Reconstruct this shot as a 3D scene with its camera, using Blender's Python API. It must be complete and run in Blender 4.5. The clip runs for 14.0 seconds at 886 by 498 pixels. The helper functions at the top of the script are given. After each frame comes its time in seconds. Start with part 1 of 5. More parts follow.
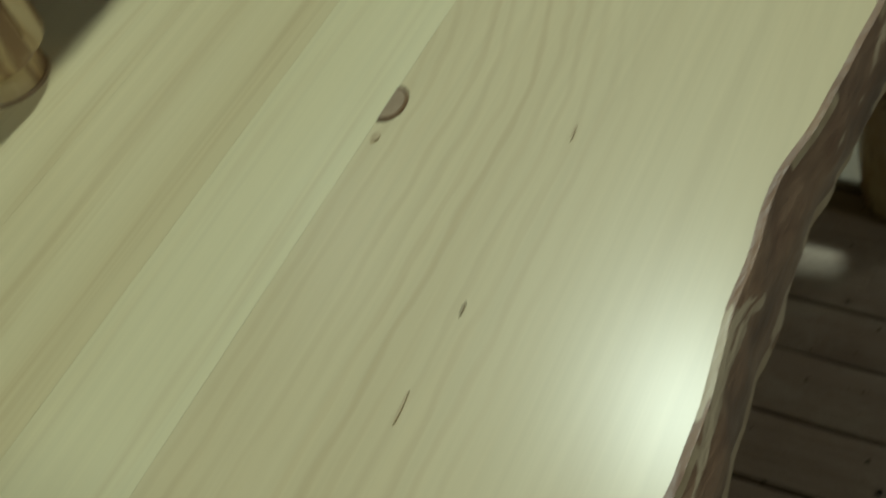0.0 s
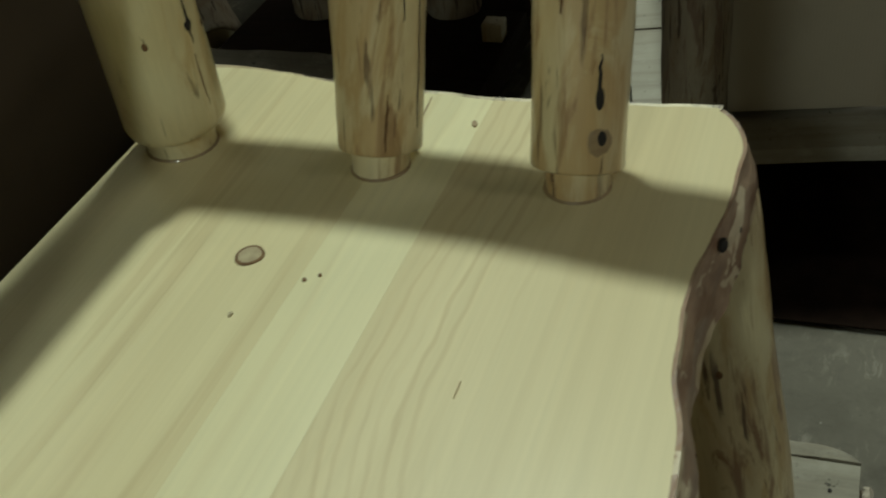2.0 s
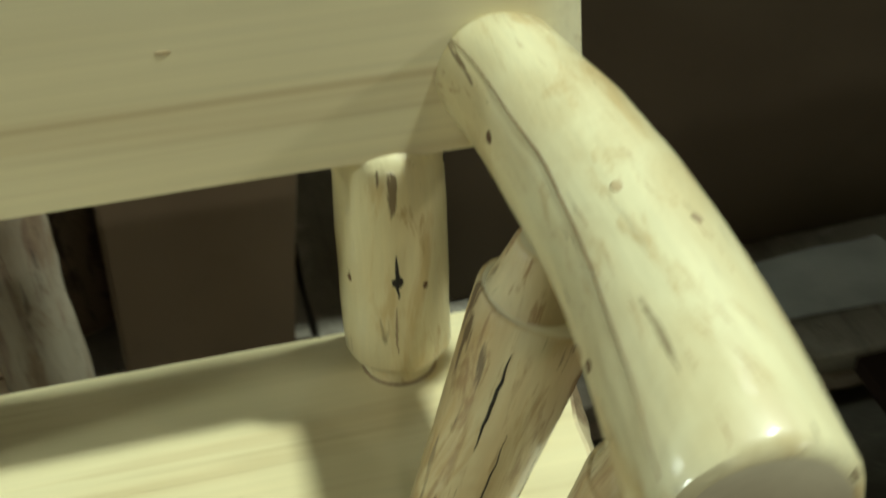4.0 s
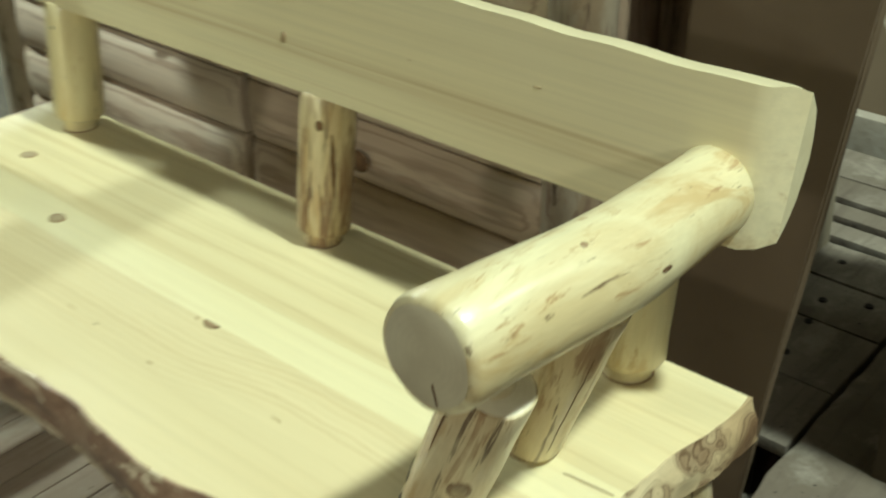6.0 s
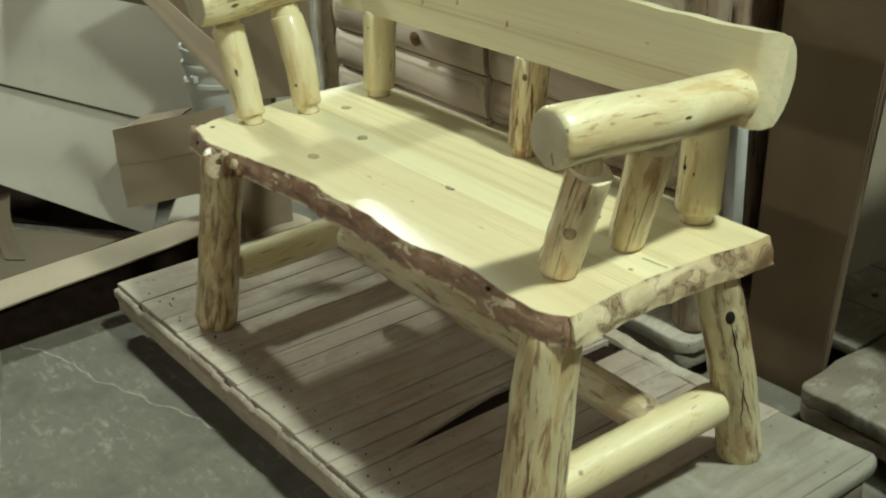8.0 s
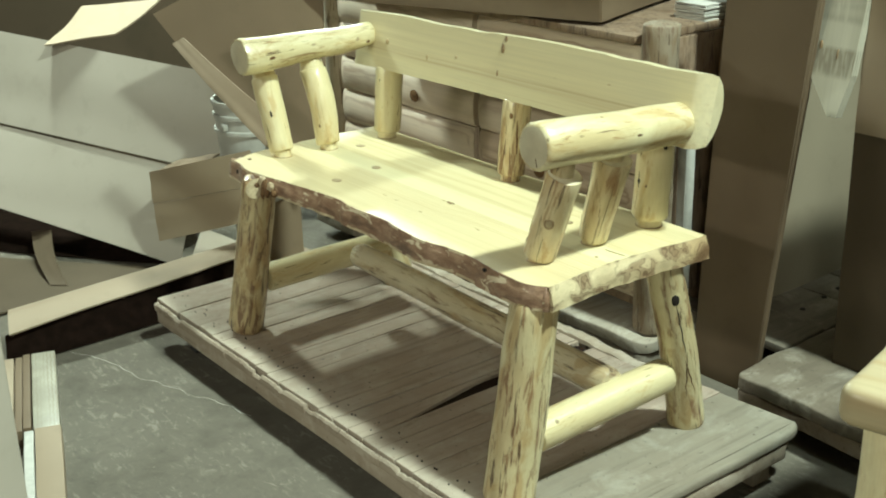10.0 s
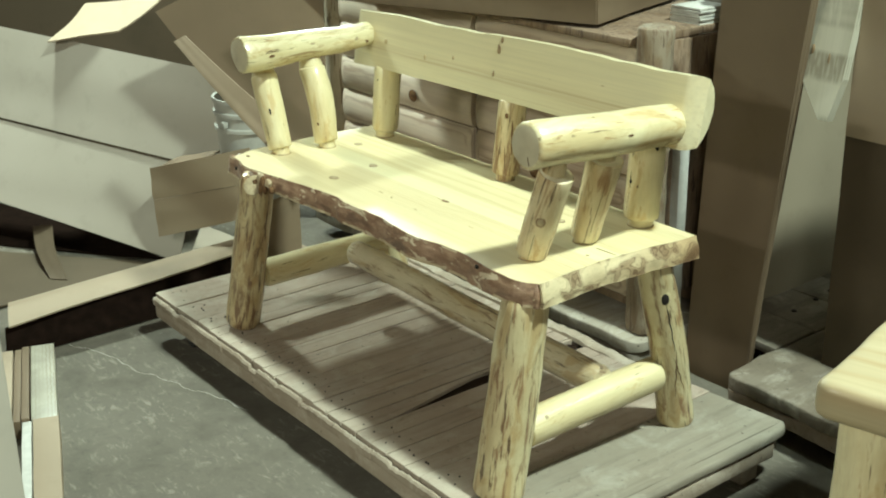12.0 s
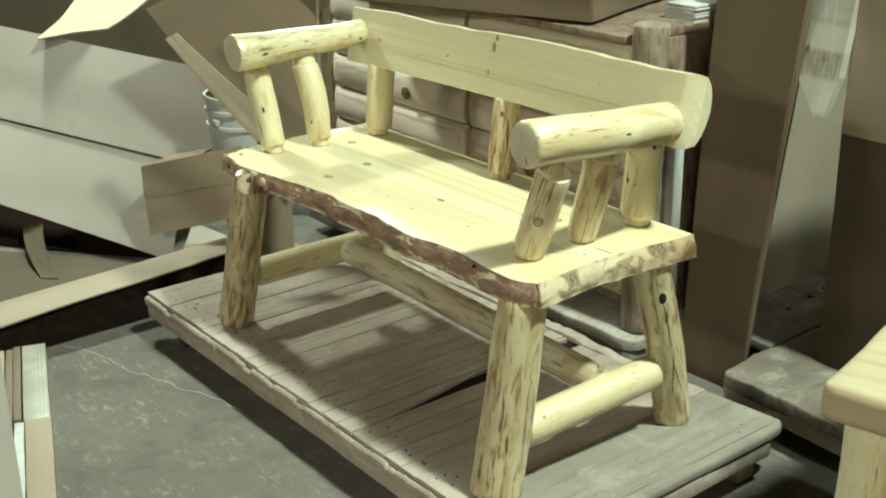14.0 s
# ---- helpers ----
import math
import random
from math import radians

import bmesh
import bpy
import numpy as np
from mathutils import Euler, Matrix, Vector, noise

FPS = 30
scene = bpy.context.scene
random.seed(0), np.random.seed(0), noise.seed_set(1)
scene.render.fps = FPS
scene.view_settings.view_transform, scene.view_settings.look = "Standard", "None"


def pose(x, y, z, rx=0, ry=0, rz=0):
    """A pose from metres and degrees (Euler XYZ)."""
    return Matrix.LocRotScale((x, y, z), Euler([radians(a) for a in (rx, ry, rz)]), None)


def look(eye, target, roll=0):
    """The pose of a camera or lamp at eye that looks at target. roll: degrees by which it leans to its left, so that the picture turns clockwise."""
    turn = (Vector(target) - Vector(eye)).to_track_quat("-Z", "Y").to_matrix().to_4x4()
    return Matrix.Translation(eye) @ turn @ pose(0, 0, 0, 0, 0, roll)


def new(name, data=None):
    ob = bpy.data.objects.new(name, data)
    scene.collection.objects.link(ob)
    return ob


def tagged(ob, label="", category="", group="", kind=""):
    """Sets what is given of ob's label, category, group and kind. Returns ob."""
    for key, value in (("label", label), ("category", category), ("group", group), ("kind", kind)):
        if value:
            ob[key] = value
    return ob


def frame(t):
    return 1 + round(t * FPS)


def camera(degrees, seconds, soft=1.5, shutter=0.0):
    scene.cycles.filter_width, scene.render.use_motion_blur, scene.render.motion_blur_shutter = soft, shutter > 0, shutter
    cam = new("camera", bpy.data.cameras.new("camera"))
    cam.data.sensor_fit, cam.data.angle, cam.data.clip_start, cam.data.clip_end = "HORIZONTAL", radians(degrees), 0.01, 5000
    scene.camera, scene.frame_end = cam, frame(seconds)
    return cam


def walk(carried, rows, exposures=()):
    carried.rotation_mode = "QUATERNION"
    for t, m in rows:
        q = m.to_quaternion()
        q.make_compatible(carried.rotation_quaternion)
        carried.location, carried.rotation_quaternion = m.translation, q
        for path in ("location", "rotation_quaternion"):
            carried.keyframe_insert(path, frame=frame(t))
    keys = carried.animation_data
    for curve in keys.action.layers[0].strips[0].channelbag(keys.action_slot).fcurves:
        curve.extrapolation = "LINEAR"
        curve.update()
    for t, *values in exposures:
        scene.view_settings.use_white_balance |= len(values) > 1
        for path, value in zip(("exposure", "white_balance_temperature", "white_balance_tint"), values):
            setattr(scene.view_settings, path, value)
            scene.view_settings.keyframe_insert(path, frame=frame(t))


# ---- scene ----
cam = camera(40.82, 14.0, soft=2.0, shutter=0.5)
walk(cam, [
    (0, look((-0.3236, -0.2440, 0.9435), (0.2055, 0.1379, 0.1858), -14.10)),
    (0.5, look((-0.3176, -0.2311, 0.9507), (0.3276, 0.0971, 0.2607), -8.28)),
    (1, look((-0.2950, -0.2258, 0.9755), (0.4044, 0.1013, 0.3400), -7.16)),
    (1.5, look((-0.2815, -0.2316, 0.9943), (0.4613, 0.0881, 0.4061), -6.77)),
    (2, look((-0.2632, -0.2474, 1.0153), (0.4863, 0.0584, 0.4281), -6.93)),
    (2.5, look((-0.2231, -0.3041, 1.0301), (0.4583, 0.0977, 0.4184), -8.66)),
    (2.7, look((-0.1786, -0.3258, 1.0578), (0.4659, 0.1331, 0.4463), -0.29)),
    (3, look((-0.0726, -0.3852, 1.0949), (0.4555, 0.1876, 0.4680), 2.60)),
    (3.3, look((0.0300, -0.4040, 1.1544), (0.4718, 0.2076, 0.4980), 8.32)),
    (3.5, look((0.0981, -0.4060, 1.1601), (0.4706, 0.2628, 0.5166), 6.57)),
    (3.6, look((0.1273, -0.4073, 1.1511), (0.4682, 0.2787, 0.5083), 6.63)),
    (3.7, look((0.1660, -0.3927, 1.1582), (0.4675, 0.3104, 0.5143), 4.54)),
    (5.8, look((0.8025, -0.5859, 1.2745), (0.2798, 0.0899, 0.7548), 0.01)),
    (6, look((0.8720, -0.6381, 1.2926), (0.3114, 0.0144, 0.7828), -0.55)),
    (6.3, look((1.0085, -0.6971, 1.2963), (0.3690, -0.1029, 0.8085), -1.28)),
    (6.5, look((1.0986, -0.7211, 1.3080), (0.4360, -0.1636, 0.8079), -0.83)),
    (6.7, look((1.1830, -0.7677, 1.3058), (0.4888, -0.2389, 0.8174), -1.34)),
    (7, look((1.2742, -0.8176, 1.3210), (0.5591, -0.3113, 0.8390), -2.53)),
    (7.5, look((1.4255, -0.9773, 1.3384), (0.6968, -0.4438, 0.9088), -2.37)),
    (8, look((1.5764, -1.1524, 1.3831), (0.8412, -0.6261, 0.9560), -2.82)),
    (8.2, look((1.6268, -1.1888, 1.3728), (0.8774, -0.6721, 0.9588), -1.84)),
    (10.3, look((1.9685, -1.5442, 1.4288), (1.2262, -0.9768, 1.0724), -1.67)),
    (10.5, look((1.9762, -1.5560, 1.4359), (1.2361, -0.9924, 1.0691), -1.71)),
    (11, look((1.9844, -1.5235, 1.4195), (1.2388, -0.9561, 1.0701), -1.48)),
    (11.5, look((1.9853, -1.5146, 1.4137), (1.2420, -0.9503, 1.0545), -1.28)),
    (12, look((1.9864, -1.5164, 1.4159), (1.2413, -0.9520, 1.0605), -0.99)),
    (12.5, look((1.9836, -1.5191, 1.4159), (1.2377, -0.9571, 1.0585), -1.13)),
    (13, look((1.9769, -1.5174, 1.4130), (1.2332, -0.9535, 1.0540), -1.08)),
    (13.5, look((1.9721, -1.5235, 1.4176), (1.2325, -0.9540, 1.0589), -0.97)),
    (14, look((1.9635, -1.5231, 1.4183), (1.2261, -0.9508, 1.0594), -0.88)),
], exposures=[(0, -1.05, 6500, 10), (1, -1.12, 6500, 10), (1.6, -1.03, 6500, 10), (2, -0.77, 6500, 10), (2.5, -0.48, 6500, 10), (3, -0.52, 6500, 10), (3.6, -0.08, 6500, 10), (5.8, 0.27, 6500, 10), (6.8, 0.15, 6500, 10), (8.2, 0.18, 6500, 10), (10.3, 0.72, 6360, 7.5), (14, 0.72, 6360, 7.5)])

# ---- light: ceiling lamps of the workshop, two added fill lights, a little room light ----
world = bpy.data.worlds.new("workshop_air")
scene.world = world
world.use_nodes = True
world.node_tree.nodes["Background"].inputs[0].default_value = (0.86, 0.95, 0.80, 1)
world.node_tree.nodes["Background"].inputs[1].default_value = 0.02
LAMP_TINT = (0.84, 1.0, 0.89)


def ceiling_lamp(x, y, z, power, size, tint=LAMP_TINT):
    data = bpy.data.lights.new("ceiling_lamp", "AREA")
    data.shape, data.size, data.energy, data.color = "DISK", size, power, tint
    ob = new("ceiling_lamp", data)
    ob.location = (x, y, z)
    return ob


ceiling_lamp(2.45, 0.62, 5.0, 297, 0.36)
ceiling_lamp(-2.20, 0.03, 2.15, 42, 0.22)
ceiling_lamp(-4.45, 2.75, 3.0, 100, 0.50)
ceiling_lamp(1.75, 1.85, 3.2, 9, 0.55)
# two unseen fill lights added in front to lift what faces the camera
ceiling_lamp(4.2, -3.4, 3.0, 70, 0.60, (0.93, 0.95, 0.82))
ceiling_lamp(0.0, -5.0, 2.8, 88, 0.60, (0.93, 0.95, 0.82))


# ---- materials ----
class Nodes:
    """A small wrapper to wire one procedural material."""

    def __init__(self, name, rough=0.6, metal=0.0, coat=0.0, coat_rough=0.15):
        self.mat = bpy.data.materials.new(name)
        self.mat.use_nodes = True
        self.nt = self.mat.node_tree
        self.bsdf = self.nt.nodes["Principled BSDF"]
        self.bsdf.inputs["Roughness"].default_value = rough
        self.bsdf.inputs["Metallic"].default_value = metal
        self.bsdf.inputs["Coat Weight"].default_value = coat
        self.bsdf.inputs["Coat Roughness"].default_value = coat_rough

    def node(self, kind, **values):
        n = self.nt.nodes.new(kind)
        for key, value in values.items():
            n.inputs[key].default_value = value
        return n

    def link(self, a, b):
        self.nt.links.new(a, b)

    def place(self, sx=1, sy=1, sz=1, shift=True, jump=7.0):
        """Object coordinates stretched by sx, sy, sz, shifted by a random step per object."""
        tc = self.nt.nodes.new("ShaderNodeTexCoord")
        mp = self.nt.nodes.new("ShaderNodeMapping")
        mp.inputs["Scale"].default_value = (sx, sy, sz)
        self.link(tc.outputs["Object"], mp.inputs["Vector"])
        if shift:
            info = self.nt.nodes.new("ShaderNodeObjectInfo")
            mul = self.nt.nodes.new("ShaderNodeVectorMath")
            mul.operation = "SCALE"
            mul.inputs[0].default_value = (jump, jump * 0.73, jump * 1.31)
            self.link(info.outputs["Random"], mul.inputs["Scale"])
            self.link(mul.outputs[0], mp.inputs["Location"])
        return mp.outputs[0]

    def noise(self, vec, scale=1.0, detail=4.0, rough=0.55, distort=0.0):
        n = self.node("ShaderNodeTexNoise", Scale=scale, Detail=detail, Roughness=rough, Distortion=distort)
        self.link(vec, n.inputs["Vector"])
        return n.outputs["Fac"]

    def wave(self, vec, scale, distortion, detail=2.0, dscale=1.0, kind="BANDS", axis="Y"):
        n = self.node("ShaderNodeTexWave", Scale=scale, Distortion=distortion, Detail=detail)
        n.inputs["Detail Scale"].default_value = dscale
        n.wave_type = kind
        if kind == "BANDS":
            n.bands_direction = axis
        else:
            n.rings_direction = axis
        self.link(vec, n.inputs["Vector"])
        return n.outputs["Fac"]

    def ramp(self, fac, stops):
        n = self.nt.nodes.new("ShaderNodeValToRGB")
        el = n.color_ramp.elements
        while len(el) < len(stops):
            el.new(0.5)
        for e, (p, c) in zip(el, stops):
            e.position = p
            e.color = (*c, 1) if isinstance(c, tuple) else (c, c, c, 1)
        self.link(fac, n.inputs[0])
        return n.outputs[0]

    def mix(self, fac, a, b, how="MIX"):
        n = self.nt.nodes.new("ShaderNodeMix")
        n.data_type, n.blend_type = "RGBA", how
        for value, slot in ((fac, 0), (a, 6), (b, 7)):
            if isinstance(value, (int, float)):
                n.inputs[slot].default_value = value
            elif isinstance(value, tuple):
                n.inputs[slot].default_value = (*value, 1)
            else:
                self.link(value, n.inputs[slot])
        return n.outputs[2]

    def colour(self, out):
        self.link(out, self.bsdf.inputs["Base Color"])

    def rough(self, fac, lo, hi):
        n = self.node("ShaderNodeMapRange")
        n.inputs["To Min"].default_value, n.inputs["To Max"].default_value = lo, hi
        self.link(fac, n.inputs["Value"])
        self.link(n.outputs[0], self.bsdf.inputs["Roughness"])

    def bump(self, height, strength=0.3, distance=0.002):
        n = self.node("ShaderNodeBump", Strength=strength, Distance=distance)
        self.link(height, n.inputs["Height"])
        self.link(n.outputs[0], self.bsdf.inputs["Normal"])


def board_pine(name, light, tan, streak, coat, ring=1.0, axis="x", straight=False):
    """Sawn pine with the grain along x (or z)."""
    m = Nodes(name, 0.42, 0, coat, 0.13)
    along, across = 1.0, 9.0
    s = (along, across, across) if axis == "x" else (across, across, along)
    v = m.place(*s)
    wide = m.noise(v, 1.1, 3, 0.5, 0.4)
    v2 = m.place(*(0.16, 1, 1) if axis == "x" else (1, 1, 0.16))
    if straight:
        rings = m.ramp(m.noise(m.place(0.8, 55 * ring, 55 * ring), 1.0, 3, 0.6, 0.2), [(0.40, 0.0), (0.66, 1.0)])
    else:
        rings = m.wave(v2, 21 * ring, 3.2, 1.5, 2.2)
    fine = m.noise(m.place(*((3, 160, 160) if axis == "x" else (160, 160, 3))), 1.0, 2, 0.6)
    base = m.mix(m.ramp(wide, [(0.36, 0.0), (0.62, 1.0)]), light, tan)
    soft = m.ramp(rings, [(0.45, 0.0), (0.85, 0.45), (1.0, 0.75)])
    some = m.noise(m.place(0.9, 13, 13), 1.0, 2)
    gate = m.mix(1.0, soft, m.ramp(some, [(0.42, 0.0), (0.56, 1.0)]), "MULTIPLY")
    col = m.mix(gate, base, streak)
    info = m.nt.nodes.new("ShaderNodeObjectInfo")
    col = m.mix(1.0, col, m.ramp(info.outputs["Random"], [(0.0, (0.90, 0.86, 0.80)), (1.0, (1.04, 1.04, 1.04))]), "MULTIPLY")
    col = m.mix(0.16, col, m.ramp(fine, [(0.3, 0.45), (0.7, 1.0)]), "MULTIPLY")
    m.colour(col)
    m.bump(fine, 0.06, 0.001)
    m.rough(wide, 0.34, 0.5)
    return m.mat


def seat_pine(name, light, tan, streak, swirl=(), lines=0.5):
    """A flat-sawn seat board along x; swirl = rows of (x0, x1, lift), where the growth lines sway sideways by lift."""
    m = Nodes(name, 0.5, 0, 0.42, 0.25)
    m.bsdf.inputs["Specular IOR Level"].default_value = 0.3
    wide = m.noise(m.place(0.9, 16, 16, shift=False), 1.0, 3, 0.5, 0.5)
    fine = m.noise(m.place(3, 210, 210, shift=False), 1.0, 3, 0.6)
    soft = m.noise(m.place(2.2, 60, 60, shift=False), 1.0, 3, 0.6, 0.3)
    col = m.mix(m.ramp(wide, [(0.36, 0.0), (0.64, 1.0)]), light, tan)
    gate = m.ramp(soft, [(0.54, 0.0), (0.66, lines), (0.72, lines)])
    col = m.mix(gate, col, streak)
    if swirl:
        tc = m.nt.nodes.new("ShaderNodeTexCoord")
        cut = m.nt.nodes.new("ShaderNodeSeparateXYZ")
        m.link(tc.outputs["Object"], cut.inputs[0])
        level = cut.outputs["Y"]
        for x0, x1, lift in swirl:
            way = m.node("ShaderNodeMapRange")
            way.interpolation_type = "SMOOTHSTEP"
            for key, value in (("From Min", x0), ("From Max", x1), ("To Min", 0.0), ("To Max", -lift)):
                way.inputs[key].default_value = value
            m.link(cut.outputs["X"], way.inputs["Value"])
            add = m.node("ShaderNodeMath")
            m.link(level, add.inputs[0])
            m.link(way.outputs[0], add.inputs[1])
            level = add.outputs[0]
        flow = m.nt.nodes.new("ShaderNodeCombineXYZ")
        m.link(cut.outputs["X"], flow.inputs["X"])
        m.link(level, flow.inputs["Y"])
        slim = m.nt.nodes.new("ShaderNodeMapping")
        slim.inputs["Scale"].default_value = (0.35, 1, 1)
        m.link(flow.outputs[0], slim.inputs["Vector"])
        rings = m.wave(slim.outputs[0], 34, 2.2, 1.0, 2.2, "BANDS", "Y")
        band = m.ramp(m.mix(1.0, level, (0.15, 0.15, 0.15), "ADD"), [(0.035, 0.10), (0.062, 0.75), (0.10, 1.0), (0.125, 0.85), (0.155, 0.25)])
        arch = m.mix(1.0, m.ramp(rings, [(0.45, 0.0), (0.98, 0.66)]), band, "MULTIPLY")
        patch = m.nt.nodes.new("ShaderNodeMapping")
        patch.inputs["Scale"].default_value = (2.2, 55, 1)
        m.link(flow.outputs[0], patch.inputs["Vector"])
        arch = m.mix(1.0, arch, m.ramp(m.noise(patch.outputs[0], 1.0, 3), [(0.36, 0.10), (0.60, 1.0)]), "MULTIPLY")
        col = m.mix(arch, col, streak)
    col = m.mix(0.14, col, m.ramp(fine, [(0.3, 0.5), (0.7, 1.0)]), "MULTIPLY")
    m.colour(col)
    m.bump(fine, 0.05, 0.001)
    m.rough(wide, 0.44, 0.56)
    return m.mat


def peeled_log(name, light, tan, brown, amount, rough=0.4, coat=0.5):
    """Peeled log with its length along local z: tan patches, brown bark streaks, dark checks."""
    m = Nodes(name, rough, 0, coat, 0.16)
    patch = m.noise(m.place(11, 11, 5), 1.0, 5, 0.6, 0.8)
    blot = m.noise(m.place(24, 24, 7), 1.0, 5, 0.65, 0.9)
    streak = m.noise(m.place(52, 52, 8), 1.0, 5, 0.68, 0.8)
    check = m.noise(m.place(105, 105, 10), 1.0, 4, 0.6, 0.3)
    fine = m.noise(m.place(230, 230, 24), 1.0, 3)
    base = m.mix(m.ramp(patch, [(0.40, 0.0), (0.62, 1.0)]), light, tan)
    warm = (tan[0] * 0.86, tan[1] * 0.74, tan[2] * 0.60)
    base = m.mix(m.ramp(blot, [(0.54 - 0.05 * amount, 0.0), (0.63 - 0.05 * amount, 0.75)]), base, warm)
    gate = m.ramp(patch, [(0.38, 0.25), (0.52, 1.0)])
    a = m.mix(1.0, m.ramp(streak, [(0.575 - 0.07 * amount, 0.0), (0.64 - 0.06 * amount, 0.95)]), gate, "MULTIPLY")
    col = m.mix(a, base, brown)
    b = m.mix(1.0, m.ramp(check, [(0.625 - 0.045 * amount, 0.0), (0.67 - 0.045 * amount, 0.9)]), gate, "MULTIPLY")
    col = m.mix(b, col, (brown[0] * 0.32, brown[1] * 0.28, brown[2] * 0.26))
    col = m.mix(0.16, col, m.ramp(fine, [(0.3, 0.5), (0.7, 1.0)]), "MULTIPLY")
    m.colour(col)
    m.bump(m.mix(0.45, streak, blot), 0.35, 0.004)
    m.rough(patch, rough - 0.06, rough + 0.16)
    return m.mat


def log_end(name, light, dark, coat=0.3):
    m = Nodes(name, 0.5, 0, coat, 0.2)
    v = m.place(1, 1, 0.2, shift=False)
    rings = m.wave(v, 62, 1.6, 2, 2.0, "RINGS", "Z")
    blot = m.noise(m.place(30, 30, 30), 1.0, 3)
    col = m.mix(m.ramp(rings, [(0.3, 0.0), (0.9, 0.10)]), light, dark)
    m.colour(m.mix(m.ramp(blot, [(0.45, 0.0), (0.75, 0.55)]), col, dark))
    m.bump(blot, 0.10, 0.001)
    return m.mat


def bark_edge(name, bark, inner, cream, share):
    """A live edge along x: red-brown inner bark with torn flakes of bare cream wood."""
    m = Nodes(name, 0.42, 0, 0.45, 0.2)
    big = m.noise(m.place(9, 20, 34), 1.0, 3, 0.5, 0.6)
    small = m.noise(m.place(34, 60, 80), 1.0, 5, 0.65)
    flake = m.noise(m.place(17, 34, 46), 1.0, 3, 0.55, 1.2)
    col = m.mix(m.ramp(small, [(0.36, 0.0), (0.66, 1.0)]), bark, inner)
    col = m.mix(m.ramp(big, [(0.34, 0.75), (0.46, 0.0)]), col, (bark[0] * 0.5, bark[1] * 0.5, bark[2] * 0.55))
    hole = m.mix(0.35, flake, big)
    col = m.mix(m.ramp(hole, [(share, 0.0), (share + 0.012, 1.0)]), col, cream)
    m.colour(col)
    m.bump(m.mix(0.5, small, hole), 0.7, 0.006)
    return m.mat


def hewn_edge(name, light, tan, scorch):
    """Drawknifed end grain: pale wood with scorched hollows that show their growth rings as nested lines."""
    m = Nodes(name, 0.46, 0, 0.4, 0.2)
    big = m.noise(m.place(17, 17, 26), 1.0, 2, 0.45, 0.5)
    wide = m.noise(m.place(6, 6, 9), 1.0, 2, 0.5)
    fine = m.noise(m.place(60, 60, 200), 1.0, 3, 0.6)
    turn = m.node("ShaderNodeMath")
    turn.operation = "MULTIPLY"
    turn.inputs[1].default_value = 130.0
    m.link(big, turn.inputs[0])
    ring = m.node("ShaderNodeMath")
    ring.operation = "SINE"
    m.link(turn.outputs[0], ring.inputs[0])
    col = m.mix(m.ramp(wide, [(0.40, 0.0), (0.62, 0.9)]), light, tan)
    hollow = m.ramp(big, [(0.49, 0.0), (0.57, 0.60), (0.66, 0.95)])
    col = m.mix(hollow, col, scorch)
    lines = m.mix(1.0, m.ramp(ring.outputs[0], [(0.3, 0.0), (1.0, 0.8)]), m.ramp(big, [(0.46, 0.05), (0.56, 1.0)]), "MULTIPLY")
    col = m.mix(lines, col, (scorch[0] * 0.6, scorch[1] * 0.55, scorch[2] * 0.5))
    col = m.mix(0.25, col, m.ramp(fine, [(0.3, 0.5), (0.7, 1.0)]), "MULTIPLY")
    m.colour(col)
    m.bump(big, 0.5, 0.006)
    return m.mat


def cardboard(name, tone, dark, sheen=0.62):
    m = Nodes(name, sheen)
    m.bsdf.inputs["Specular IOR Level"].default_value = 0.25
    big = m.noise(m.place(2.2, 2.2, 2.2), 1.0, 3, 0.5)
    mid = m.noise(m.place(14, 14, 14), 1.0, 4, 0.6)
    flute = m.wave(m.place(1, 1, 1, shift=False), 60, 0.6, 1, 1.0)
    col = m.mix(m.ramp(big, [(0.35, 0.0), (0.7, 0.8)]), tone, dark)
    col = m.mix(m.ramp(mid, [(0.55, 0.0), (0.85, 0.35)]), col, (dark[0] * 0.75, dark[1] * 0.75, dark[2] * 0.72))
    m.colour(col)
    m.bump(m.mix(0.25, mid, flute), 0.10, 0.002)
    return m.mat


